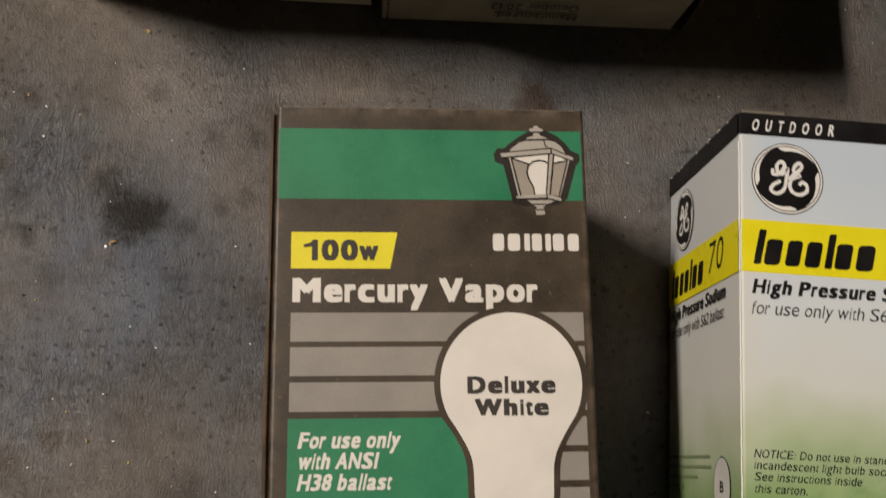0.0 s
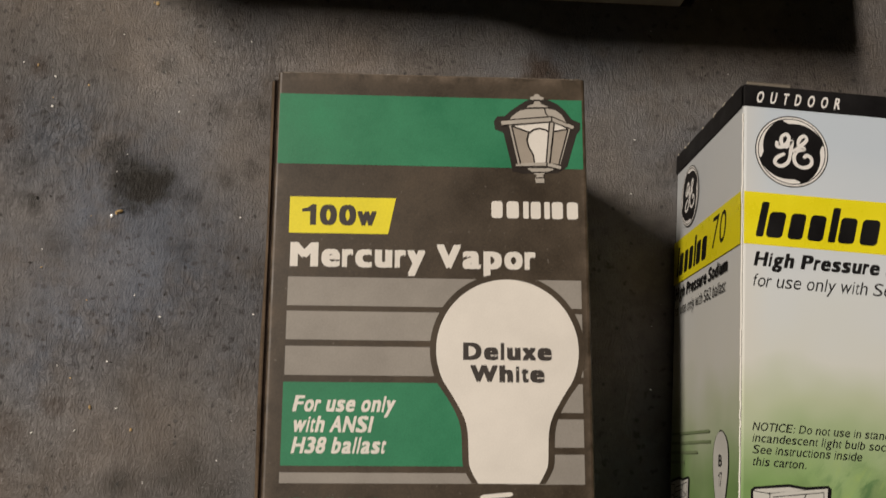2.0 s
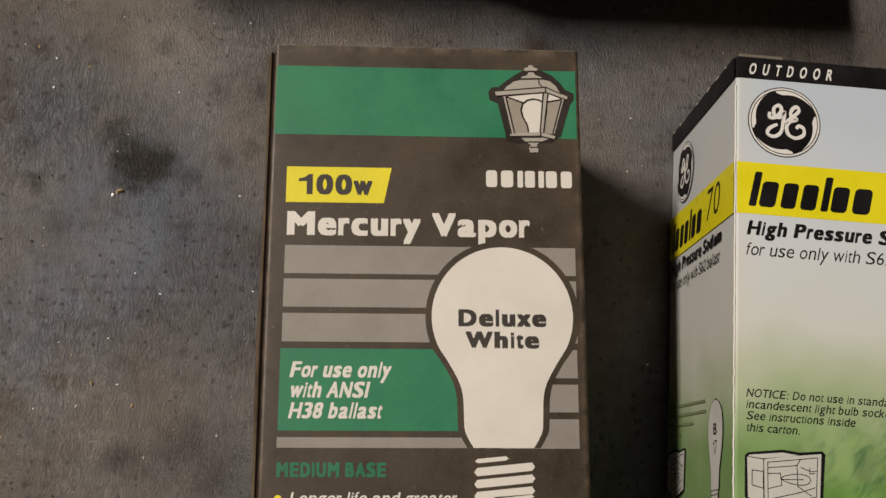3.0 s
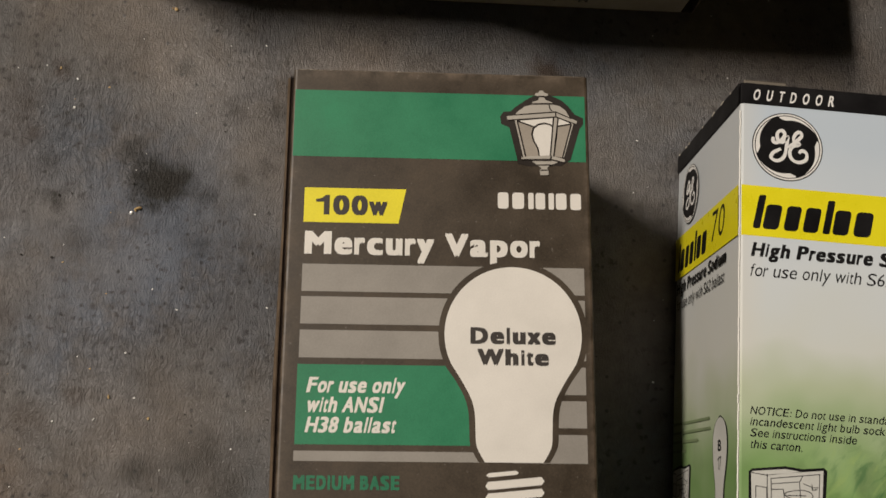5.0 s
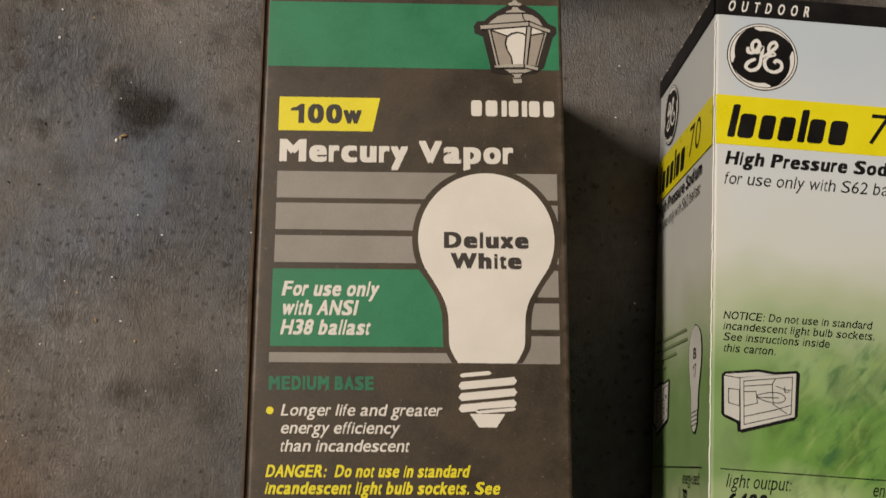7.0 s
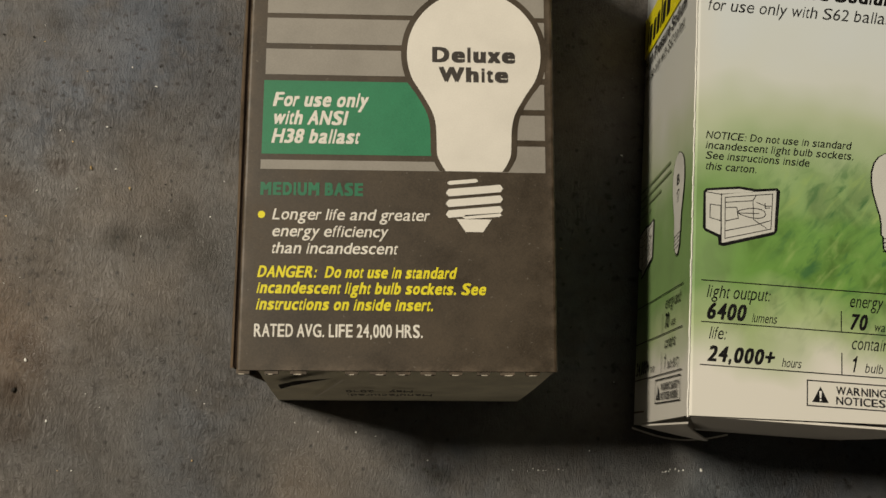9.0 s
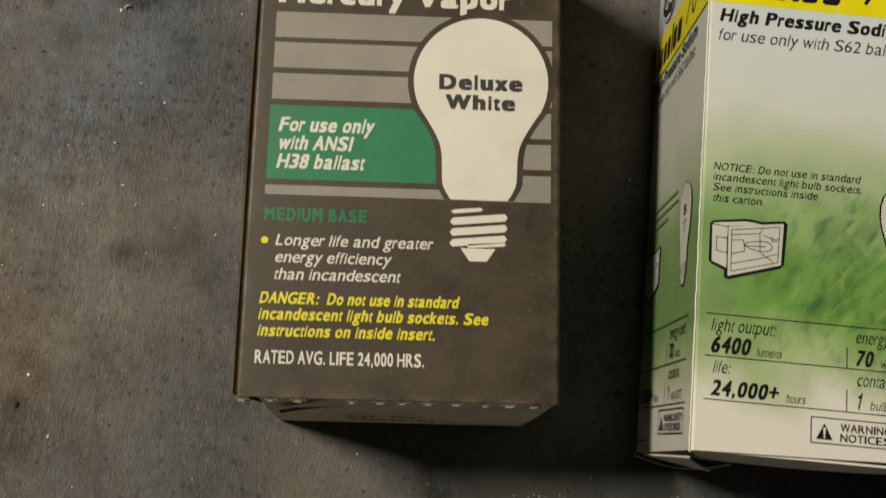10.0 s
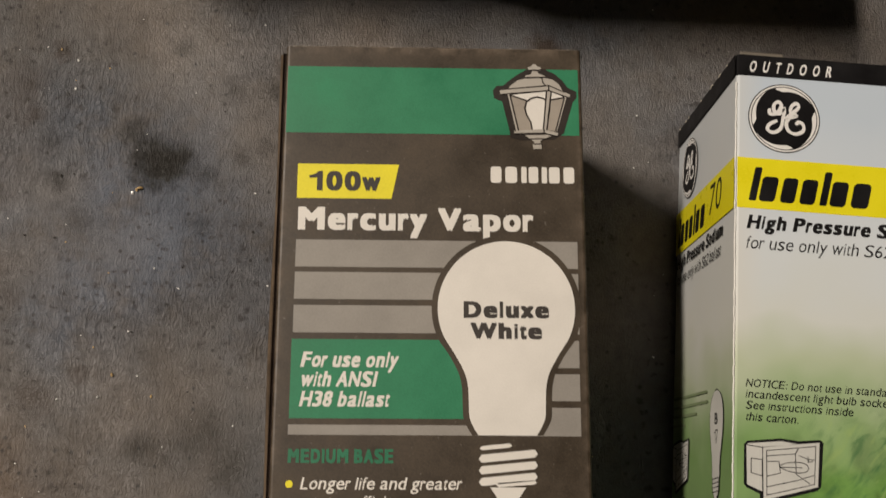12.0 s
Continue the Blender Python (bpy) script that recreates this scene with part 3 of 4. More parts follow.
for k, (xa, xb, dy) in enumerate(((11.6, 19.5, 0.0), (11.4, 25.6, -1.6), (11.4, 25.6, -4.3), (11.4, 25.5, -7.0), (15.5, 25.3, -8.6))):
    ya = -26.7 + dy
    rise = 0.9 if xb - xa > 12 else 0.45
    h = 1.0 if xb - xa > 12 else 0.55
    pts = [(xa, ya - rise - h), (xa + 0.7, ya - rise - 2 * h + 0.1), (xb - 0.7, ya + rise * 0.4 - 2 * h + 0.1), (xb, ya + rise * 0.4 - h), (xb - 0.7, ya + rise * 0.4), (xa + 0.7, ya - rise)]
    part("screw_thread", shape(pts, lay, 3), WHITE, picture)
part("screw_tip", shape([(14.1, -36.8), (16.3, -40.0), (20.6, -40.0), (22.7, -36.8)], lay, 3), WHITE, picture)
lettering("Deluxe", 7.8, 28.9, 3.8, 4.1, lay, 4, BROWN_INK, box, 0.058)
lettering("White", 9.5, 27.1, -1.4, 4.0, lay, 4, BROWN_INK, box, 0.058)
part("printed_tag", shape([(-34.2, 33.9), (-10.4, 33.9), (-8.6, 42.9), (-34.2, 42.9)], lay, 1), YELLOW, box, "yellow slanted tag")
lettering("100", -31.2, -18.2, 35.9, 5.1, lay, 2, BROWN_INK, box, 0.05)
lettering("w", -17.9, -13.3, 35.9, 4.9, lay, 2, BROWN_INK, box, 0.05)
word_blocks(14.7, 37.0, 38.4, 4.3, [(1.0, 1), (1.1, 1), (0.5, 1), (0.9, 1), (0.5, 1), (1.0, 1), (1.0, 1)], lay, 1, WHITE, box)
lettering("Mercury Vapor", -33.7, 25.4, 25.7, 5.9, lay, 1, WHITE, box, 0.054)
for text, x1, base in (("For use only", -7.7, -8.5), ("with ANSI", -12.9, -13.2), ("H38 ballast", -9.7, -18.0)):
    lettering(text, -31.9, x1, base, 3.7, lay, 2, WHITE, box, 0.040, 0.2)
lettering("MEDIUM BASE", -34.1, -9.0, -31.3, 3.3, lay, 1, DIM_GREEN, box, 0.062)
part("bullet", shape(circle(-33.6, -36.2, 0.9, 20), lay, 1), YELLOW, box)
for text, x1, base in (("Longer life and greater", 7.7, -37.4), ("energy efficiency", -2.4, -41.6), ("than incandescent", 0.0, -45.8)):
    lettering(text, -31.0, x1, base, 2.75, lay, 1, WHITE, box, 0.012, 0.2)
for text, x1, base in (("DANGER:  Do not use in standard", 14.3, -51.7), ("incandescent light bulb sockets. See", 21.6, -55.6), ("instructions on inside insert.", 8.9, -59.6)):
    lettering(text, -34.1, x1, base, 2.85, lay, 1, YELLOW, box, 0.038, 0.2)
lettering("RATED AVG. LIFE 24,000 HRS.", -34.3, 6.0, -66.1, 3.15, lay, 1, WHITE, box, 0.026)

# the lantern on the green band
def lantern_bit(name, tone, layer, outline):
    part(name, shape(outline, lay, layer), tone, lantern)


lantern = part("lantern_picture", shape([(24.2, 69.1), (21.9, 67.7), (19.6, 66.0), (18.1, 64.6), (16.3, 64.5), (15.4, 63.1), (15.7, 61.1), (17.8, 60.2), (19.6, 52.4), (19.9, 50.4), (22.7, 49.8), (31.0, 50.1), (33.6, 51.7), (36.1, 60.2), (37.1, 61.5), (37.1, 63.2), (34.9, 64.2), (33.4, 66.3), (31.5, 68.0), (28.7, 69.3)], lay, 2), DARK, box, "lantern picture with a black outline")
lantern_bit("lantern_frame", LIGHT_GREY, 3.00, [(25.8, 70.6), (26.6, 70.6), (27.1, 70.0), (28.0, 69.7), (28.0, 69.3), (26.9, 68.9), (27.4, 68.0), (29.0, 67.4), (29.3, 67.0), (23.7, 66.8), (23.9, 67.4), (25.4, 67.9), (25.7, 68.9), (24.6, 69.2), (24.6, 69.8), (25.5, 70.0)])
lantern_bit("lantern_frame", LIGHT_GREY, 3.25, [(23.9, 66.6), (29.2, 66.8), (31.0, 66.4), (32.5, 65.2), (33.7, 63.1), (29.9, 64.8), (19.3, 63.7), (20.1, 64.7), (21.9, 66.1)])
lantern_bit("lantern_pane", PANE, 3.50, [(19.8, 62.0), (29.2, 63.1), (28.3, 52.6), (21.9, 52.3)])
lantern_bit("lantern_pane", WHITE, 3.75, [(19.8, 62.0), (29.2, 63.1), (29.0, 60.7), (24.3, 60.4)])
lantern_bit("lantern_pane", PANE, 4.00, [(30.5, 63.1), (33.9, 61.5), (31.5, 52.3), (28.9, 52.7)])
lantern_bit("lantern_pane", WHITE, 4.25, [(30.5, 63.1), (34.0, 61.5), (30.2, 60.8)])
lantern_bit("lantern_pane", WHITE, 4.50, [(25.4, 52.6), (25.1, 54.6), (24.0, 56.7), (23.6, 58.4), (24.0, 60.1), (25.2, 61.1), (26.8, 61.5), (28.3, 61.2), (30.1, 60.2), (30.2, 58.5), (29.5, 56.3), (28.3, 52.6)])
lantern_bit("lantern_frame", LIGHT_GREY, 4.75, [(19.0, 62.1), (19.8, 62.2), (21.9, 52.3), (21.1, 52.1)])
lantern_bit("lantern_frame", LIGHT_GREY, 5.00, [(33.9, 61.7), (34.5, 61.5), (31.9, 52.3), (31.3, 52.4)])
lantern_bit("lantern_frame", LIGHT_GREY, 5.25, [(29.3, 63.4), (30.5, 63.1), (29.0, 52.5), (28.3, 52.5)])
lantern_bit("lantern_frame", LIGHT_GREY, 5.50, [(17.1, 63.2), (29.9, 64.7), (29.9, 63.3), (17.4, 62.1)])
lantern_bit("lantern_frame", LIGHT_GREY, 5.75, [(29.9, 64.7), (35.5, 62.3), (35.2, 61.4), (29.9, 63.3)])
lantern_bit("lantern_frame", LIGHT_GREY, 6.00, [(20.8, 52.3), (28.6, 52.8), (32.1, 51.8), (31.9, 50.9), (28.4, 51.7), (20.8, 51.5)])
lantern_bit("lantern_frame", LIGHT_GREY, 6.25, [(23.3, 51.3), (28.6, 51.4), (30.4, 51.0), (29.2, 50.5), (28.3, 50.2), (27.4, 49.4), (27.8, 48.8), (27.8, 47.5), (25.7, 47.4), (25.5, 48.7), (26.0, 49.3), (24.9, 50.1)])
glass = [(25.4, 52.6), (25.1, 54.6), (24.0, 56.7), (23.6, 58.4), (24.0, 60.1), (25.2, 61.1), (26.8, 61.5), (28.3, 61.2), (28.9, 60.7)]
part("outline_stroke", ribbon(glass, 0.42, lay, 7.4), DARK, lantern)
for line in (
        [(30.1, 59.1), (29.9, 57.5), (29.5, 56.3)],
        [(19.8, 62.0), (24.3, 60.4)],
        [(30.4, 60.8), (33.9, 61.5)],
        [(19.8, 62.0), (21.9, 52.3)],
        [(19.0, 62.0), (21.1, 52.1)],
        [(33.9, 61.4), (31.5, 52.4)],
        [(29.3, 63.2), (28.3, 52.6)],
        [(30.5, 63.0), (29.2, 52.5)],
        [(17.4, 62.1), (29.9, 63.3), (35.2, 61.4)]):
    part("outline_stroke", ribbon(line, 0.42 if len(line) < 3 else 0.32, lay, 7.2), DARK, lantern)
for line in (
        [(28.1, 66.9), (28.4, 65.5), (29.0, 64.8)],
        [(19.3, 63.6), (29.9, 64.7), (34.0, 62.9)],
        [(29.9, 64.7), (29.9, 63.3)],
        [(20.8, 51.5), (28.4, 51.7), (31.9, 50.9)],
        [(28.6, 52.7), (28.4, 51.7)],
        [(23.7, 66.8), (29.3, 67.0)],
        [(23.3, 51.3), (28.6, 51.4)],
        [(24.9, 50.1), (28.3, 50.2)],
        [(25.7, 48.7), (27.8, 48.8)],
        [(25.4, 68.9), (27.1, 68.9)]):
    part("outline_stroke", ribbon(line, 0.42 if len(line) < 3 else 0.32, lay, 7.2), DARK, lantern)

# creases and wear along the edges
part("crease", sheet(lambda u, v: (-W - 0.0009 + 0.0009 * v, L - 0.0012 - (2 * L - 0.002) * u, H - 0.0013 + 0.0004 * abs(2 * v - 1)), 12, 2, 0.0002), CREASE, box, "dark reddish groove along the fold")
part("folded_edge", sheet(lambda u, v: (-W - 0.0017 + 0.0003 * math.sin(9 * u) * math.sin(math.pi * u) + 0.0013 * v, L - 0.0014 - (2 * L - 0.002) * u, H - 0.0016 + 0.0007 * math.sin(math.pi * v) - 0.0004 * (1 - v)), 20, 4, 0.0002), RIM, box, "rubbed tan edge of the side panel")
part("crease", block(-W + 0.001, W - 0.001, L + 0.0005, L + 0.0010, H - 0.0012, H - 0.0002, 0.0002, 1), WORN, box, "scuffed pale edge")


rng = random.Random(31)
# pale slivers for scuffs, with their white glints in the colour
scuffs = bmesh.new()
for k in range(26):
    x = -W + 0.002 + (0.022 if k < 16 else 2 * W - 0.004) * rng.random()
    bmesh.ops.create_cube(scuffs, size=1, matrix=Matrix.LocRotScale((x, L + 0.0008 - rng.uniform(0, 0.0003), H - 0.00035), Euler((0.7, 0, rng.uniform(-0.2, 0.2))), (rng.uniform(0.0004, 0.0022), 0.0003, 0.0002)))
tagged(part("scuff", scuffs, FIBRE_GLINT, box, "white scuffs and painted glints along the far edge"), kind="stuff")


def end_flap(x0, x1, y, z1, out, left_top, left_low, right_low, bow, lip=0.0):
    def fn(u, v):
        a = x0 + left_top * v + left_low * (1 - v)
        b = x1 - right_low * (1 - v) - 0.0006 * v
        x = a + (b - a) * u
        return (x, y - lip * max(0.0, (v - 0.7) / 0.3) - out * (1 - v) - bow * math.sin(math.pi * v) * (0.4 + 0.6 * math.sin(math.pi * u)), 0.0006 + (z1 - 0.0016) * v)
    return sheet(fn, 10, 8, 0.0006)


def dust_flap(x, y, z1, side, deep):
    def fn(u, v):
        return (x + side * deep * u, y + 0.0015 + 0.004 * u * u, 0.002 + (z1 - 0.004) * v * (1 - 0.12 * u) + 0.06 * z1 * u)
    return sheet(fn, 6, 4, 0.0005)


part("tuck_flap", end_flap(-W, W, -L, H - 0.0012, 0.0042, 0.0050, 0.0010, 0.0010, 0.0008), GREYBOARD, box, "bare greyboard tuck flap")
part("dust_flap", dust_flap(-W + 0.0008, -L, H, 1, 0.03), HOLLOW, box)
part("dust_flap", dust_flap(W - 0.0008, -L, H, -1, 0.03), HOLLOW, box)
part("tuck_flap", end_flap(-W, W, -L, H, 0.0025, 0.0, 0.0, 0.0, 0.0006), BROWN, box).matrix_local = pose(0, 0, 0, 0, 0, 180)
rng = random.Random(4)
nicks = bmesh.new()
glints = bmesh.new()
for k in (0, 1, 2, 4, 5, 6, 7, 8, 9, 10, 11):
    x = -0.0364 + k * 0.00630 + rng.uniform(-0.0004, 0.0004)
    w = rng.uniform(0.0030, 0.0041)
    turn = Euler((0, rng.uniform(-0.04, 0.04), rng.uniform(-0.04, 0.04)))
    bmesh.ops.create_cube(nicks, size=1, matrix=Matrix.LocRotScale((x, -L - 0.0003, H - 0.0011), turn, (w, 0.0011, 0.0013)))
    # bright edge glints, made as thin pale strips
    for z, high, grow in ((H - 0.0005, 0.00025, 0.55), (H - 0.0014, 0.00035, 0.85)):
        bmesh.ops.create_cube(glints, size=1, matrix=Matrix.LocRotScale((x + rng.uniform(-0.0004, 0.0004), -L - 0.0009, z), turn, (w * grow * rng.uniform(0.6, 1.0), 0.0002, high)))
tagged(part("perforation", nicks, BROWN, box, "brown tabs of the torn perforation"), kind="stuff")
tagged(part("fibre_glint", glints, FIBRE_GLINT, box, "edge glints on the tabs, made as pale strips"), kind="stuff")
# shade of the slit, laid on the flap as a flat dark shape
part("slit_shade", shape([(-30.6, 50.0), (-30.2, 60.0), (-24.5, 69.5), (-15.5, 74.6), (-21.5, 66.0), (-27.5, 57.0)], foot(-L - 0.0014, H, 0.056), 2), SLIT, box, "dark shape painted for the shade in the flap's slit")
part("fold_line", strokes([[(-13.0, 72.0), (-24.5, 24.0)]], 0.7, foot(-L - 0.0014, H, 0.056), 2), WORN_BOARD, box, "pale fold line across the flap")
lay_foot = foot(-L - 0.0010, H, 0.056)
lettering("Manufactured:", -14.0, 9.5, 36.0, 5.0, lay_foot, 3, STAMP, box, 0.004, half_turn=True)
lettering("May    2010", -14.0, 4.0, 46.0, 5.0, lay_foot, 3, STAMP, box, 0.004, half_turn=True)


# ---- the glossy leaf-print carton ----
gloss = thing("light_bulb_carton", pose(0.0724, -0.0852, 0, 0, 0, -3.87), "glossy white and green leaf-print bulb carton with yellow band", "carton", "bulb cartons")
GW, GL, GH, RACK = 0.066, 0.1645, 0.0657, 0.0013
sleeve = tube(0, GW, 0, GL, GH, 0.0009, bow=0.0003, rack=RACK)
for v in sleeve.verts:
    if v.co.y < 0.0005:
        v.co.y += (0.0014 + 0.0018 * v.co.x / GW) * v.co.z / GH
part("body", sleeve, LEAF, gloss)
top, left = front(GH), flank(-0.0004, RACK, GH)


def swirl_badge(lay, cx, cy, r, parent):
    badge = part("badge", shape(circle(cx, cy, r), lay, 1), BLACK, parent, "round black badge with white swirls")
    part("badge_ring", ring(circle(cx, cy, r * 0.97), circle(cx, cy, r * 0.925), lay, 2), WHITE_INK, badge)
    for k in range(4):
        outer, inner = [], []
        for i in range(15):
            f = i / 14
            ang = radians(105 + 90 * k - 72 * f)
            thick = r * 0.15 * (1 - f) * min(1.0, 0.25 + f * 5)
            outer.append((cx + r * 0.9 * math.cos(ang), cy + r * 0.9 * math.sin(ang)))
            inner.append((cx + (r * 0.895 - thick) * math.cos(ang), cy + (r * 0.895 - thick) * math.sin(ang)))
        part("swirl", shape(outer + inner[::-1], lay, 2), WHITE_INK, badge)
    for k, knots in enumerate((((-0.40, 0.26), (-0.40, 0.12), (-0.24, 0.12), (-0.08, 0.34), (-0.15, 0.47), (-0.28, 0.38), (-0.27, 0.19), (-0.13, 0.12), (0.0, 0.30), (-0.03, 0.0), (-0.10, -0.30), (-0.29, -0.43), (-0.46, -0.36), (-0.40, -0.20), (-0.16, -0.06)),
                               ((0.02, -0.02), (0.20, 0.14), (0.40, 0.34), (0.35, 0.46), (0.22, 0.38), (0.18, 0.20), (0.34, 0.10), (0.16, 0.02), (0.06, -0.14), (0.12, -0.35), (0.32, -0.43), (0.52, -0.33), (0.53, -0.15), (0.40, -0.08), (0.32, -0.18)))):
        path = []
        ends = (knots[0],) + knots + (knots[-1],)
        for p0, p1, p2, p3 in zip(ends, ends[1:], ends[2:], ends[3:]):
            for i in range(6):
                f = i / 6
                path.append(tuple(c + r * 0.5 * (2 * b + (d - a) * f + (2 * a - 5 * b + 4 * d - e) * f * f + (3 * b - a - 3 * d + e) * f ** 3) for c, a, b, d, e in zip((cx, cy), p0, p1, p2, p3)))
        for m in range(0, len(path) - 1, 14):
            part("curl", ribbon(path[m:m + 16], 0.105 * r, lay, 2.0 + 0.3 * k + 0.1 * (m // 14 % 3)), WHITE_INK, badge)


def floodlight(lay, x, y, parent):
    """The small line drawing of a box floodlight, 20.5 wide, with its lower left at x, y."""
    def at(pts):
        return [(x + a, y + b) for a, b in pts]
    pic = part("floodlight_picture", shape(at([(0.2, 14.6), (1.0, 15.4), (9.6, 16.6), (14.0, 16.2), (19.6, 16.9), (20.4, 16.2), (19.7, 5.3), (18.8, 4.3), (5.6, 0.3), (4.4, 0.6), (4.2, 2.6), (0.8, 4.0), (0.2, 4.8)]), lay, 1), BLACK, parent, "line drawing of a box floodlight")
    part("housing", shape(at([(0.8, 14.3), (1.3, 14.8), (9.6, 15.9), (13.6, 15.5), (5.0, 14.0), (4.9, 3.2), (1.0, 4.7)]), lay, 2), PICTURE, pic)
    part("door_frame", shape(at([(5.0, 14.2), (19.4, 16.2), (18.9, 5.2), (5.2, 1.1)]), lay, 2), PICTURE, pic)
    part("inner_frame", strokes([at([(5.9, 13.3), (18.4, 15.2), (18.0, 5.8), (6.0, 2.4), (5.9, 13.3)])], 0.2, lay, 3), BLACK, pic)
    part("door_edge", strokes([at([(4.9, 14.2), (4.9, 1.4)]), at([(1.0, 14.4), (5.0, 14.0)])], 0.2, lay, 3), BLACK, pic)
    part("vent", strokes([at([(2.0, 11.2), (4.8, 11.0), (4.8, 7.0), (2.0, 7.6), (2.0, 11.2)])], 0.2, lay, 3), BLACK, pic)
    part("lamp_holder", strokes([at([(6.0, 10.6), (9.0, 10.9), (9.4, 8.0), (6.0, 7.0)])], 0.2, lay, 3), BLACK, pic)
    lamp_line = [(9.2 + 7.4 * f, 9.6 + 0.06 * f + 1.65 * math.sqrt(max(0.0, 1 - (2 * f - 1) ** 2)) * (0.55 + 0.45 * f)) for f in (0, 0.04, 0.12, 0.25, 0.4, 0.55, 0.7, 0.85, 0.95, 1.0)]
    part("lamp_tube", strokes([at(lamp_line), at([(px, 19.3 - py) for px, py in lamp_line]), at([(9.2, 9.4), (14.8, 9.7)])], 0.2, lay, 3), BLACK, pic)
    part("reflector", strokes([at([(6.0, 12.0), (13.2, 13.0), (14.0, 14.4)]), at([(6.0, 4.4), (14.0, 6.6), (17.8, 8.0)]), at([(13.2, 13.0), (13.4, 8.0), (16.8, 5.9)])], 0.2, lay, 3), BLACK, pic)
    part("latch", strokes([at([(14.2, 12.6), (16.6, 11.8), (18.0, 11.9)]), at([(16.4, 12.5), (16.4, 11.2), (17.6, 11.4)])], 0.2, lay, 3), BLACK, pic)


def tube_bulb(lay, cx, y0, y1, half, parent, ink_mat):
    """The slim bulb drawing with its screw base."""
    def prof(grow):
        span = y1 - y0
        pts = []
        for f, w in ((1.0, 0.0), (0.985, 0.34), (0.95, 0.62), (0.89, 0.85), (0.80, 0.98), (0.70, 1.0), (0.60, 0.93), (0.48, 0.76), (0.38, 0.60), (0.30, 0.55), (0.20, 0.55), (0.19, 0.46), (0.08, 0.44), (0.03, 0.26), (0.0, 0.12)):
            pts.append((w * half + (grow if w else 0), y0 + span * f + (grow if f == 1.0 else -grow if f == 0.0 else 0)))
        return [(cx + x, y) for x, y in pts] + [(cx - x, y) for x, y in reversed(pts[1:])]
    pic = part("bulb_picture", shape(prof(0.45), lay, 1), BLACK, parent, "line drawing of a slim bulb")
    part("glass", shape(prof(0.0), lay, 2), ink_mat, pic)
    part("line_work", strokes([[(cx - half * 0.5, y0 + (y1 - y0) * f), (cx + half * 0.5, y0 + (y1 - y0) * (f + 0.025))] for f in (0.05, 0.09, 0.13, 0.17)], 0.25, lay, 3), BLACK, pic)


def caution(lay, x0, x1, y0, y1, tx, parent):
    part("notice_frame", ring(rect(x0, y0, x1, y1), rect(x0 + 0.3, y0 + 0.3, x1 - 0.3, y1 - 0.3), lay, 1), BLACK, parent)
    part("warning_sign", shape([(x0 + 1.4, y0 + 1.1), (x0 + 5.6, y0 + 1.1), (x0 + 3.5, y0 + 5.1)], lay, 1), BLACK, parent)
    part("warning_mark", shape([(x0 + 3.3, y0 + 2.2), (x0 + 3.7, y0 + 2.2), (x0 + 3.85, y0 + 4.0), (x0 + 3.15, y0 + 4.0)], lay, 2), WHITE_INK, parent)
    part("warning_mark", shape(circle(x0 + 3.5, y0 + 1.7, 0.28, 12), lay, 2), WHITE_INK, parent)
    lettering("WARNING SAFETY", tx, x1 - 1.2, y0 + 3.4, 2.0, lay, 1, BLACK, parent, 0.022)
    lettering("NOTICES INSIDE", tx, x1 - 2.6, y0 + 0.9, 2.0, lay, 1, BLACK, parent, 0.022)


LUCA = [(0.5, 1.0), (1.1, 0.74), (1.0, 0.74), (1.05, 0.74), (0.5, 1.0), (1.1, 0.74), (1.2, 0.74)]

# top face
part("printed_band", shape(rect(0.3, 158.4, 65.7, 164.4), top, 1), BLACK, gloss, "black band")
lettering("OUTDOOR", 3.2, 26.5, 159.6, 3.2, top, 2, WHITE_INK, gloss, 0.03, 0.2, 2.1)
part("printed_band", shape(rect(0.3, 121.0, 65.7, 135.0), top, 1), LEMON, gloss, "bright yellow band")
swirl_badge(top, 12.9, 146.8, 9.8, gloss)
word_blocks(3.3, 38.6, 123.1, 9.4, LUCA, top, 2, BLACK, gloss, 0.2, 0.24)
lettering("70", 41.3, 54.5, 124.2, 8.6, top, 2, BLACK, gloss, -0.004, 0.2)
lettering("High Pressure Sodium", 2.9, 55.5, 115.4, 3.8, top, 1, BLACK, gloss, 0.046, 0.2)
lettering("for use only with S62 ballast", 2.6, 55.0, 110.0, 3.3, top, 1, BLACK, gloss, -0.002, 0.2)
for text, x1, base in (("NOTICE: Do not use in standard", 41.9, 73.8), ("incandescent light bulb sockets.", 42.6, 71.0), ("See instructions inside", 30.8, 68.2), ("this carton.", 16.8, 65.3)):
    lettering(text, 2.9, x1, base, 2.05, top, 1, BLACK, gloss, 0.006, 0.2)
floodlight(top, 2.4, 44.8, gloss)
tube_bulb(top, 52.6, 45.6, 73.8, 5.4, gloss, PICTURE)
for line in [[(2.7, 35.9), (63.3, 35.9)], [(2.8, 25.2), (63.2, 25.2)], [(2.8, 14.3), (63.2, 14.3)], [(38.8, 25.3), (38.8, 30.4)], [(38.9, 14.4), (38.9, 19.7)]]:
    part("rule_line", strokes([line], 0.28, top, 1), BLACK, gloss)
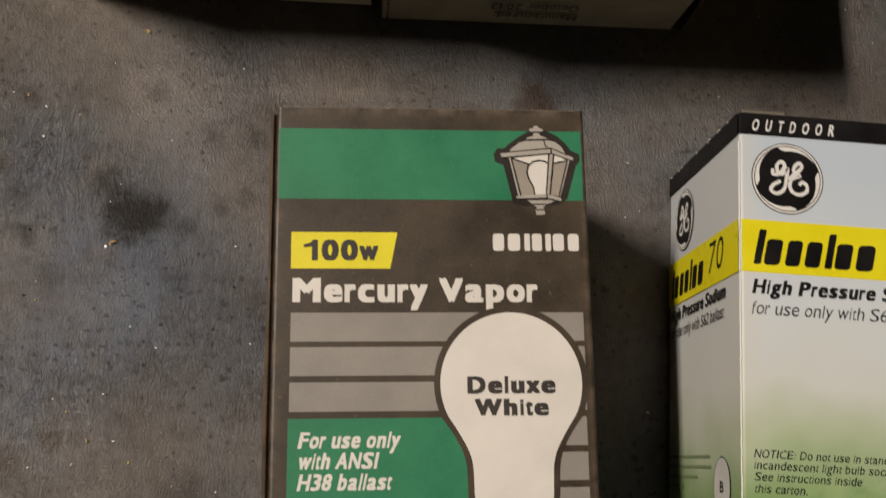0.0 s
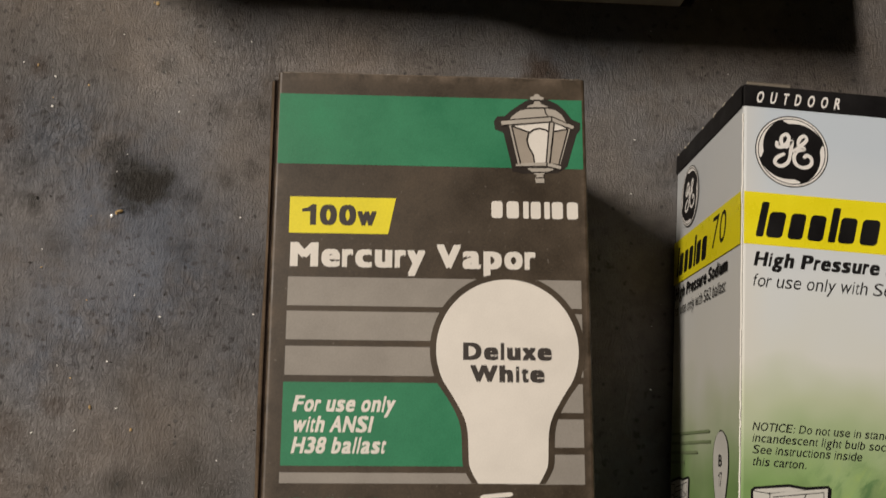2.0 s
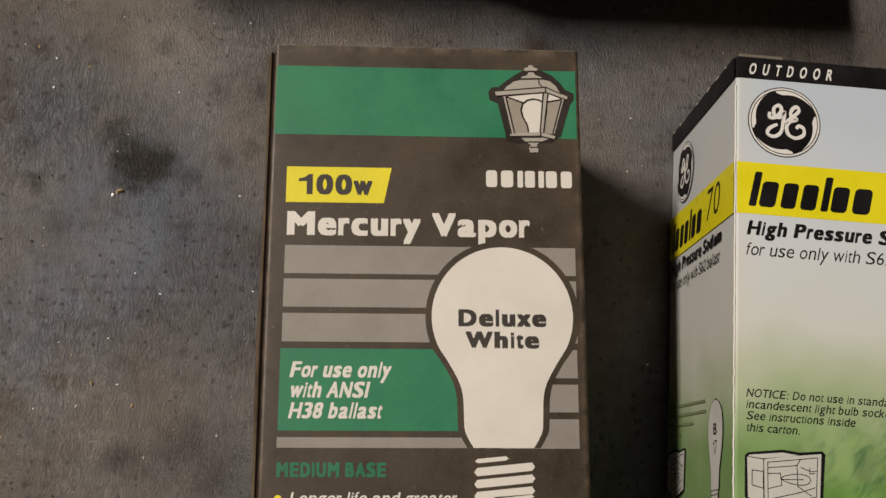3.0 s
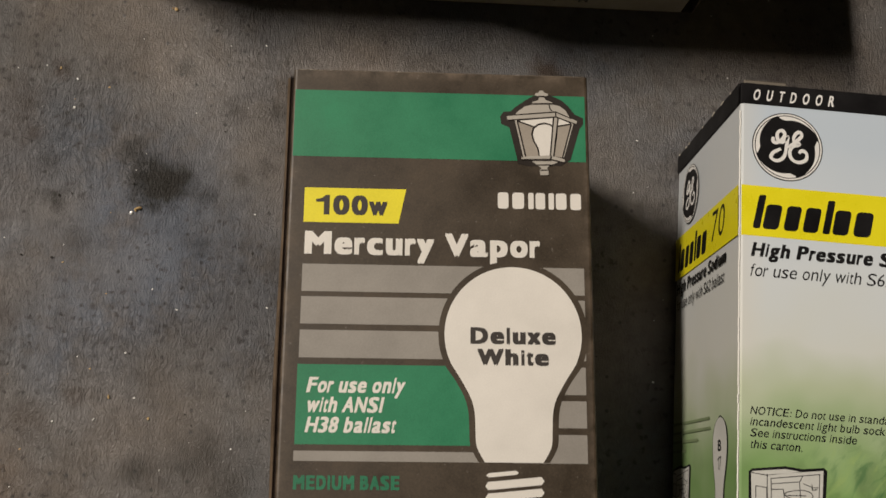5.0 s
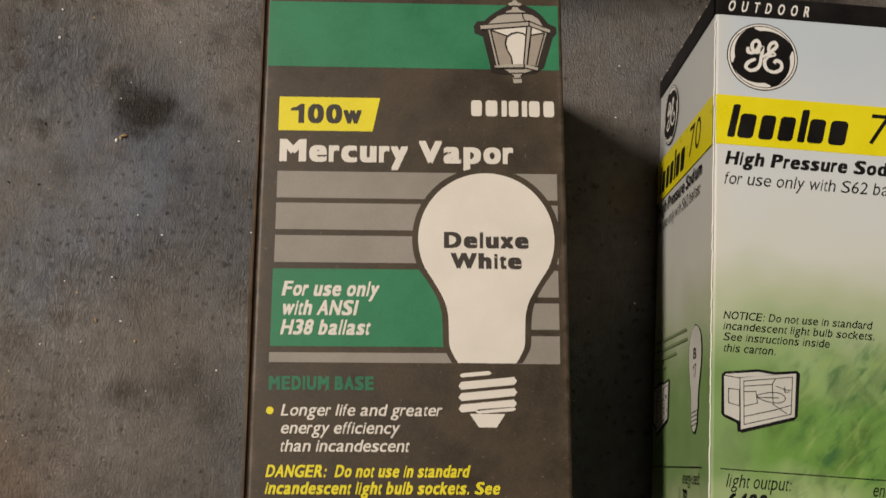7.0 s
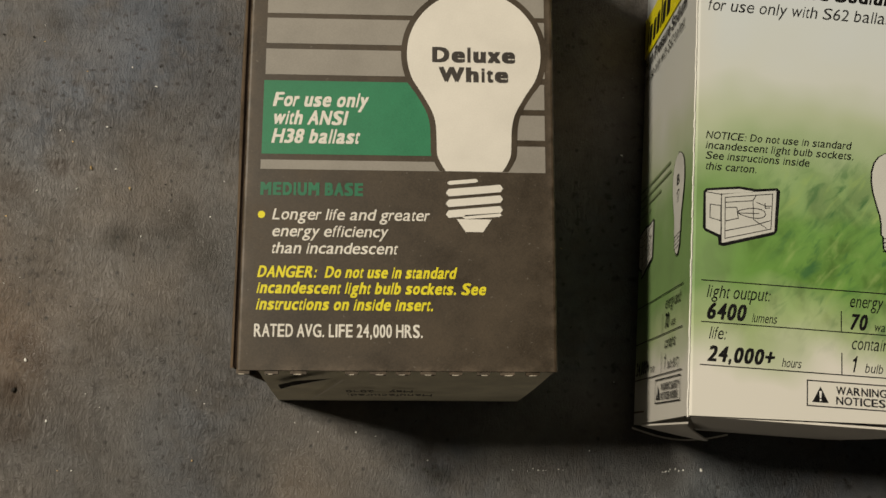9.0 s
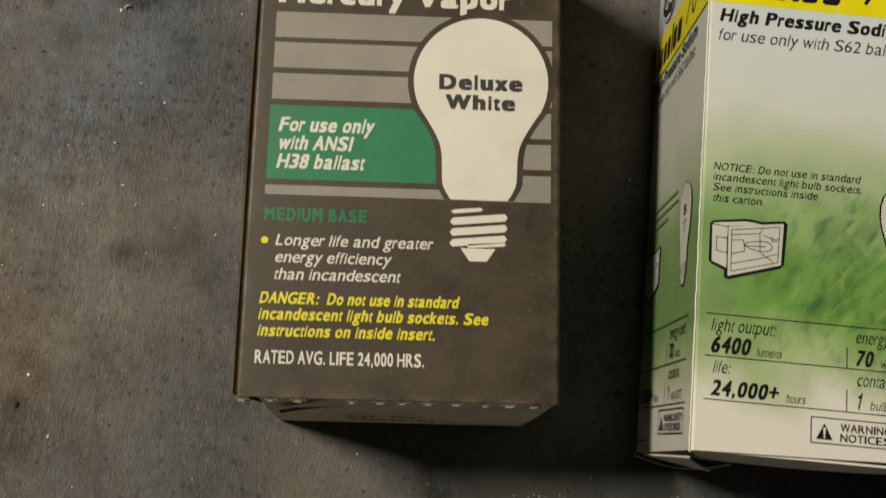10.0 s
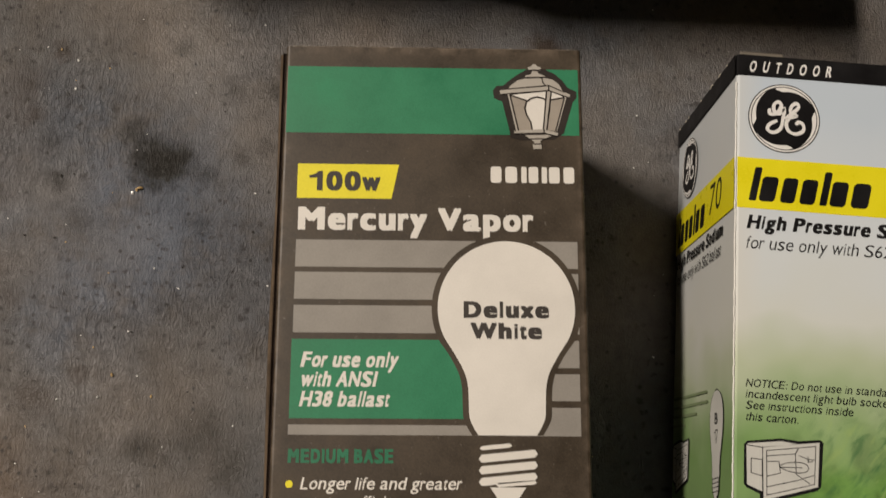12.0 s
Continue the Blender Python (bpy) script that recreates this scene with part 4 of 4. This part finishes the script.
for text, x0, x1, base, cap, bold in (
        ("light output:", 4.0, 20.8, 31.6, 3.2, 0.0), ("6400", 3.9, 14.7, 26.0, 4.3, 0.042), ("lumens", 15.7, 22.5, 26.0, 2.3, -0.002), ("life:", 4.8, 9.6, 21.0, 3.1, 0.0),
        ("24,000+", 4.4, 22.1, 15.3, 4.0, 0.042), ("hours", 23.5, 28.8, 15.2, 2.2, -0.002), ("energy used:", 40.9, 57.5, 31.8, 3.1, 0.0), ("70", 40.9, 46.0, 26.0, 4.1, 0.042),
        ("watts", 47.2, 53.0, 26.0, 2.2, -0.002), ("contains:", 41.3, 53.6, 21.0, 3.1, 0.0), ("1", 41.2, 43.0, 15.2, 4.2, 0.042), ("bulb (B17)", 44.8, 56.8, 15.3, 2.3, -0.002)):
    lettering(text, x0, x1, base, cap, top, 1, BLACK, gloss, bold, 0.2)
caution(top, 29.9, 63.0, 5.9, 12.5, 37.4, gloss)

# side face
part("printed_band", shape(rect(0.5, 158.4, 65.3, 164.4), left, 1), BLACK, gloss, "black band")
part("printed_band", shape(rect(0.5, 121.0, 65.3, 135.0), left, 1), LEMON, gloss, "bright yellow band")
swirl_badge(left, 17.0, 146.6, 9.6, gloss)
word_blocks(4.0, 38.5, 123.1, 9.2, LUCA, left, 2, BLACK, gloss, 0.2, 0.24)
lettering("70", 40.5, 54.5, 124.6, 8.8, left, 2, BLACK, gloss, -0.004, 0.2)
lettering("High Pressure Sodium", 3.0, 55.5, 115.8, 3.8, left, 1, BLACK, gloss, 0.03, 0.2)
lettering("for use only with S62 ballast", 3.0, 53.8, 110.6, 3.3, left, 1, BLACK, gloss, -0.002, 0.2)
tube_bulb(left, 51.4, 45.2, 73.7, 6.2, gloss, PICTURE)
lettering("B", 50.0, 52.9, 64.6, 3.0, left, 3, BLACK, gloss, 0.03)
lettering("17", 49.8, 53.0, 59.6, 3.6, left, 3, BLACK, gloss, -0.004)
FAINT = ink("faint_print", (0.22, 0.28, 0.15), 0.4)
for line in [[(3.0, 74.0), (41.0, 74.0)], [(3.0, 71.2), (42.0, 71.2)], [(3.0, 68.4), (30.0, 68.4)], [(3.0, 65.6), (17.0, 65.6)]]:
    part("small_print", strokes([line], 0.8, left, 1), FAINT, gloss)
floodlight(left, 2.4, 44.8, gloss)
for line in [[(3.0, 36.0), (59.0, 36.0)], [(3.0, 24.6), (59.0, 24.6)], [(3.0, 13.4), (59.5, 13.4)], [(37.0, 24.8), (37.0, 30.4)], [(37.0, 13.6), (37.0, 19.5)]]:
    part("rule_line", strokes([line], 0.28, left, 1), BLACK, gloss)
for text, x0, x1, base, cap, bold in (
        ("energy used:", 40.0, 57.5, 31.6, 3.0, 0.0), ("70", 40.0, 45.0, 26.0, 4.1, 0.042), ("watts", 46.5, 52.0, 26.0, 2.2, -0.002), ("contains:", 40.2, 53.0, 20.4, 3.0, 0.0),
        ("1", 40.2, 42.0, 14.6, 4.2, 0.042), ("bulb (B17)", 44.0, 56.5, 14.6, 2.3, -0.002), ("24,000+", 4.4, 22.0, 14.8, 4.0, 0.042), ("hours", 23.5, 28.8, 14.8, 2.2, 0.0)):
    lettering(text, x0, x1, base, cap, left, 1, BLACK, gloss, bold, 0.2)
caution(left, 30.5, 58.6, 5.4, 12.2, 37.4, gloss)

# the pale cracked crease between the two faces, its highlight painted white, and the loosely closed foot
rng = random.Random(9)
crack = bmesh.new()
for k in range(70):
    y = 0.001 + k * (GL - 0.0095) / 70
    bmesh.ops.create_cube(crack, size=1, matrix=Matrix.LocRotScale((0.00012 + rng.uniform(-0.00003, 0.00003), y + 0.0012, GH - 0.00028), Euler((0, radians(45), 0)), (rng.uniform(0.0008, 0.0013), 0.0024, 0.0003)))
part("crease", crack, SHINE, gloss, "cracked crease with its highlight painted white")
chipped = bmesh.new()
for k in range(7):
    z = GH * rng.random()
    bmesh.ops.create_cube(chipped, size=1, matrix=Matrix.LocRotScale((-0.0004 + RACK * (1 - z / GH), GL - 0.0002, z), Euler((rng.uniform(-0.4, 0.4), 0, 0)), (0.0004, 0.0005, rng.uniform(0.0005, 0.0022))))
tagged(part("chipped_edge", chipped, FIBRE_GLINT, gloss, "white chips along the black edge"), kind="stuff")
part("tuck_flap", end_flap(0, GW, 0.0014, GH, 0.0016, 0.0008, 0.0210, 0.003, 0.0010), WHITE, gloss, "white tuck flap bulging open")
part("dust_flap", sheet(lambda u, v: (0.0006 + 0.019 * u, -0.0006 - 0.0030 * u, (0.014 - 0.006 * math.sin(math.pi * u) * 0.5) * (1 - v) + (GH - 0.002 - (GH - 0.020) * u ** 0.8) * v), 10, 6, 0.0005), WHITE, gloss, "folded white dust flap")
part("bottom_edge", sheet(lambda u, v: (0.0008 + 0.030 * u, -0.0012 - 0.0026 * math.sin(math.pi * u), 0.0006 + 0.0012 * v), 12, 1, 0.0005), WHITE, gloss, "curved white edge of the lower panel")
# added dark backing sheet, stands in for shade behind the flaps
part("inside", block(0.0010, GW - 0.0010, 0.0035, 0.0040, 0.0010, GH - 0.0010), HOLLOW, gloss, "added dark sheet for the shade inside the carton")
part("dust_flap", dust_flap(GW - 0.0008, 0, GH, -1, 0.028), WHITE, gloss)
part("tuck_flap", end_flap(-GW / 2, GW / 2, -GL / 2, GH, 0.0, 0.001, 0.001, 0.001, 0.0), WHITE, gloss).matrix_local = pose(GW / 2, GL / 2, 0, 0, 0, 180)
part("lid_lip", block(0.001, 0.013, GL - 0.0004, GL + 0.0012, GH - 0.0012, GH - 0.0004, 0.0003, 1), HOLLOW, gloss, "raised lip of the lid")


# ---- the cartons lying behind ----
def back_carton(m, wide, high, month, label, dark, lean, stamp):
    ob = thing("light_bulb_carton", m, label, "carton", "bulb cartons")
    part("body", tube(0, wide, 0, 0.17, high, 0.001, bow=0.0, rack=0.0), BROWN, ob)
    part("tuck_flap", end_flap(0, wide, 0, high, 0.0, 0.0006, 0.0006, lean, 0.0006, 0.001), SHADED_CREAM if dark else CREAM, ob, "cream board tuck flap, coloured darker for shade" if dark else "bare cream board tuck flap")
    holes = bmesh.new()
    for k in range(24):
        z = 0.003 + k * (high - 0.006) / 24
        bmesh.ops.create_cube(holes, size=1, matrix=Matrix.LocRotScale((0.0024, -0.0011, z), None, (0.0006, 0.0006, 0.0013)))
    tagged(part("perforation", holes, STAMP, ob, "row of punched dots"), kind="stuff")
    lay = foot(-0.0008, high, 0.0)
    w = wide * 1000
    lettering("Manufactured:", stamp + 2.0, stamp + 29.5, 11.5, 4.2, lay, 4, STAMP, ob, 0.014, half_turn=True)
    lettering(month, stamp, stamp + 29.0, 18.0, 4.2, lay, 4, STAMP, ob, 0.014, half_turn=True)
    else_marks = [] if dark else [[(0.02 * w, 2.0), (0.42 * w, 30.0)], [(0.90 * w, 34.0), (0.915 * w, 22.0)], [(0.87 * w, 29.0), (0.885 * w, 28.6)]]
    for line in else_marks:
        part("fold_line", strokes([line], 0.4, lay, 4), STAMP, ob)
    if dark:
        part("scuff_marks", strokes([[(0.33 * w, 38.0), (0.37 * w, 41.0)], [(0.41 * w, 42.0), (0.44 * w, 43.0)], [(0.20 * w, 24.0), (0.212 * w, 24.5)]], 1.1, lay, 4), STAMP, ob, "dark scuff marks")
        # paler strip with a curved lower edge across the flap's top
        part("pale_strip", sheet(lambda u, v: (0.001 + (wide - 0.002) * u, -0.0016 - 0.0012 * max(0.0, v - 0.3), 0.075 - 0.018 * u * u + (high - 0.077 + 0.018 * u * u) * v), 12, 3, 0.0002), WHITE, ob, "pale strip over the top of the flap")
    return ob


back_carton(pose(-0.1128, 0.1425, 0, 0, 0, -2.0), 0.0985, 0.088, "November 2012", "brown bulb carton, cream board end with date stamp", False, 0.0006, 31.5)
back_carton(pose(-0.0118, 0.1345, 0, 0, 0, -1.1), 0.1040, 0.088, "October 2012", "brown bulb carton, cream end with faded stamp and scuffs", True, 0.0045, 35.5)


yellow = thing("light_bulb_carton", pose(0.1335, 0.1600, 0, 0, 0, -1.0), "yellow printed carton lying in shadow, coloured darker for it", "carton", "bulb cartons")
part("body", tube(0, 0.066, 0, 0.16, 0.055, 0.001, bow=0.0), SHADED_YELLOW, yellow)
part("tuck_flap", end_flap(0, 0.066, 0, 0.055, 0.0, 0.0006, 0.0006, 0.0006, 0.0004), SHADED_YELLOW, yellow)


# ---- crumbs and chips on the vinyl ----
def chips(name, spots, material, label, seed):
    r = random.Random(seed)
    bm = bmesh.new()
    for x, y, size in spots:
        m = Matrix.LocRotScale((x * MM, y * MM, size * 0.28 * MM), Euler((r.uniform(-0.3, 0.3), r.uniform(-0.3, 0.3), r.uniform(0, 3))), (size * MM, size * MM * r.uniform(0.4, 0.9), size * MM * 0.5))
        bmesh.ops.create_icosphere(bm, subdivisions=1, radius=0.5, matrix=m)
    return tagged(part(name, bm, material, None), label, "debris", kind="stuff")


bright = [(-119.0, 101.5, 1.2), (-119.2, 91.4, 1.1), (-146.1, 53.1, 1.5), (-97.7, 55.3, 1.4), (-80.8, 23.5, 1.2), (-52.1, 24.6, 0.9), (-92.1, -4.7, 1.0), (-116.7, -12.1, 1.0), (-104.0, -11.3, 1.1), (-140.8, 5.6, 1.0),
          (-153.7, 110.3, 1.0), (-57.5, 55.6, 0.9), (-78.8, 90.5, 0.7), (-89.0, 30.1, 0.8), (-56.6, 115.5, 0.8), (-115.8, -66.3, 1.3), (-108.1, -84.9, 1.0), (-82.8, -26.7, 0.9), (-95.9, 9.5, 0.8), (-13.1, -87.9, 0.8),
          (72.7, 2.4, 1.0), (94.5, -99.1, 1.3), (70.5, 84.5, 1.0)]
r = random.Random(21)
bright += [(r.uniform(-150, 170), r.uniform(-130, 160), r.uniform(0.25, 0.6)) for _ in range(130)]
bright += [(x + r.uniform(-6, 6), -99.2 + r.uniform(-0.5, 0.5), r.uniform(0.3, 0.7)) for x in (41.3, 46.6, 83.8, 88.0) for _ in range(5)]
chips("white_flecks", bright, CHIP_WHITE, "tiny white flecks scattered on the grey vinyl", 1)
gold = [(-95.3, 56.9, 2.4), (-96.4, 56.3, 1.5), (-100.0, -4.4, 1.6), (-88.0, 128.0, 1.6), (-89.2, 128.4, 0.9), (-124.9, 105.4, 1.1), (-87.3, -11.0, 1.2)]
gold += [(r.uniform(-150, 60), r.uniform(-130, 140), r.uniform(0.3, 0.9)) for _ in range(26)]
chips("golden_crumbs", gold, CHIP_GOLD, "golden crumbs scattered on the grey vinyl", 2)
dark = [(-118.7, -75.5, 2.0), (-121.8, 40.0, 1.1), (-131.5, 40.7, 1.1), (-145.6, 91.5, 1.1), (-121.4, 60.9, 1.2), (-117.3, 61.5, 0.9), (-94.8, 9.3, 0.9), (-57.7, 42.5, 1.1), (-97.7, 65.2, 1.0), (-30.5, 103.8, 1.0)]
dark += [(r.uniform(-150, 100), r.uniform(-130, 140), r.uniform(0.35, 0.9)) for _ in range(80)]
chips("dark_grit", dark, CHIP_DARK, "dark grit scattered on the grey vinyl", 3)
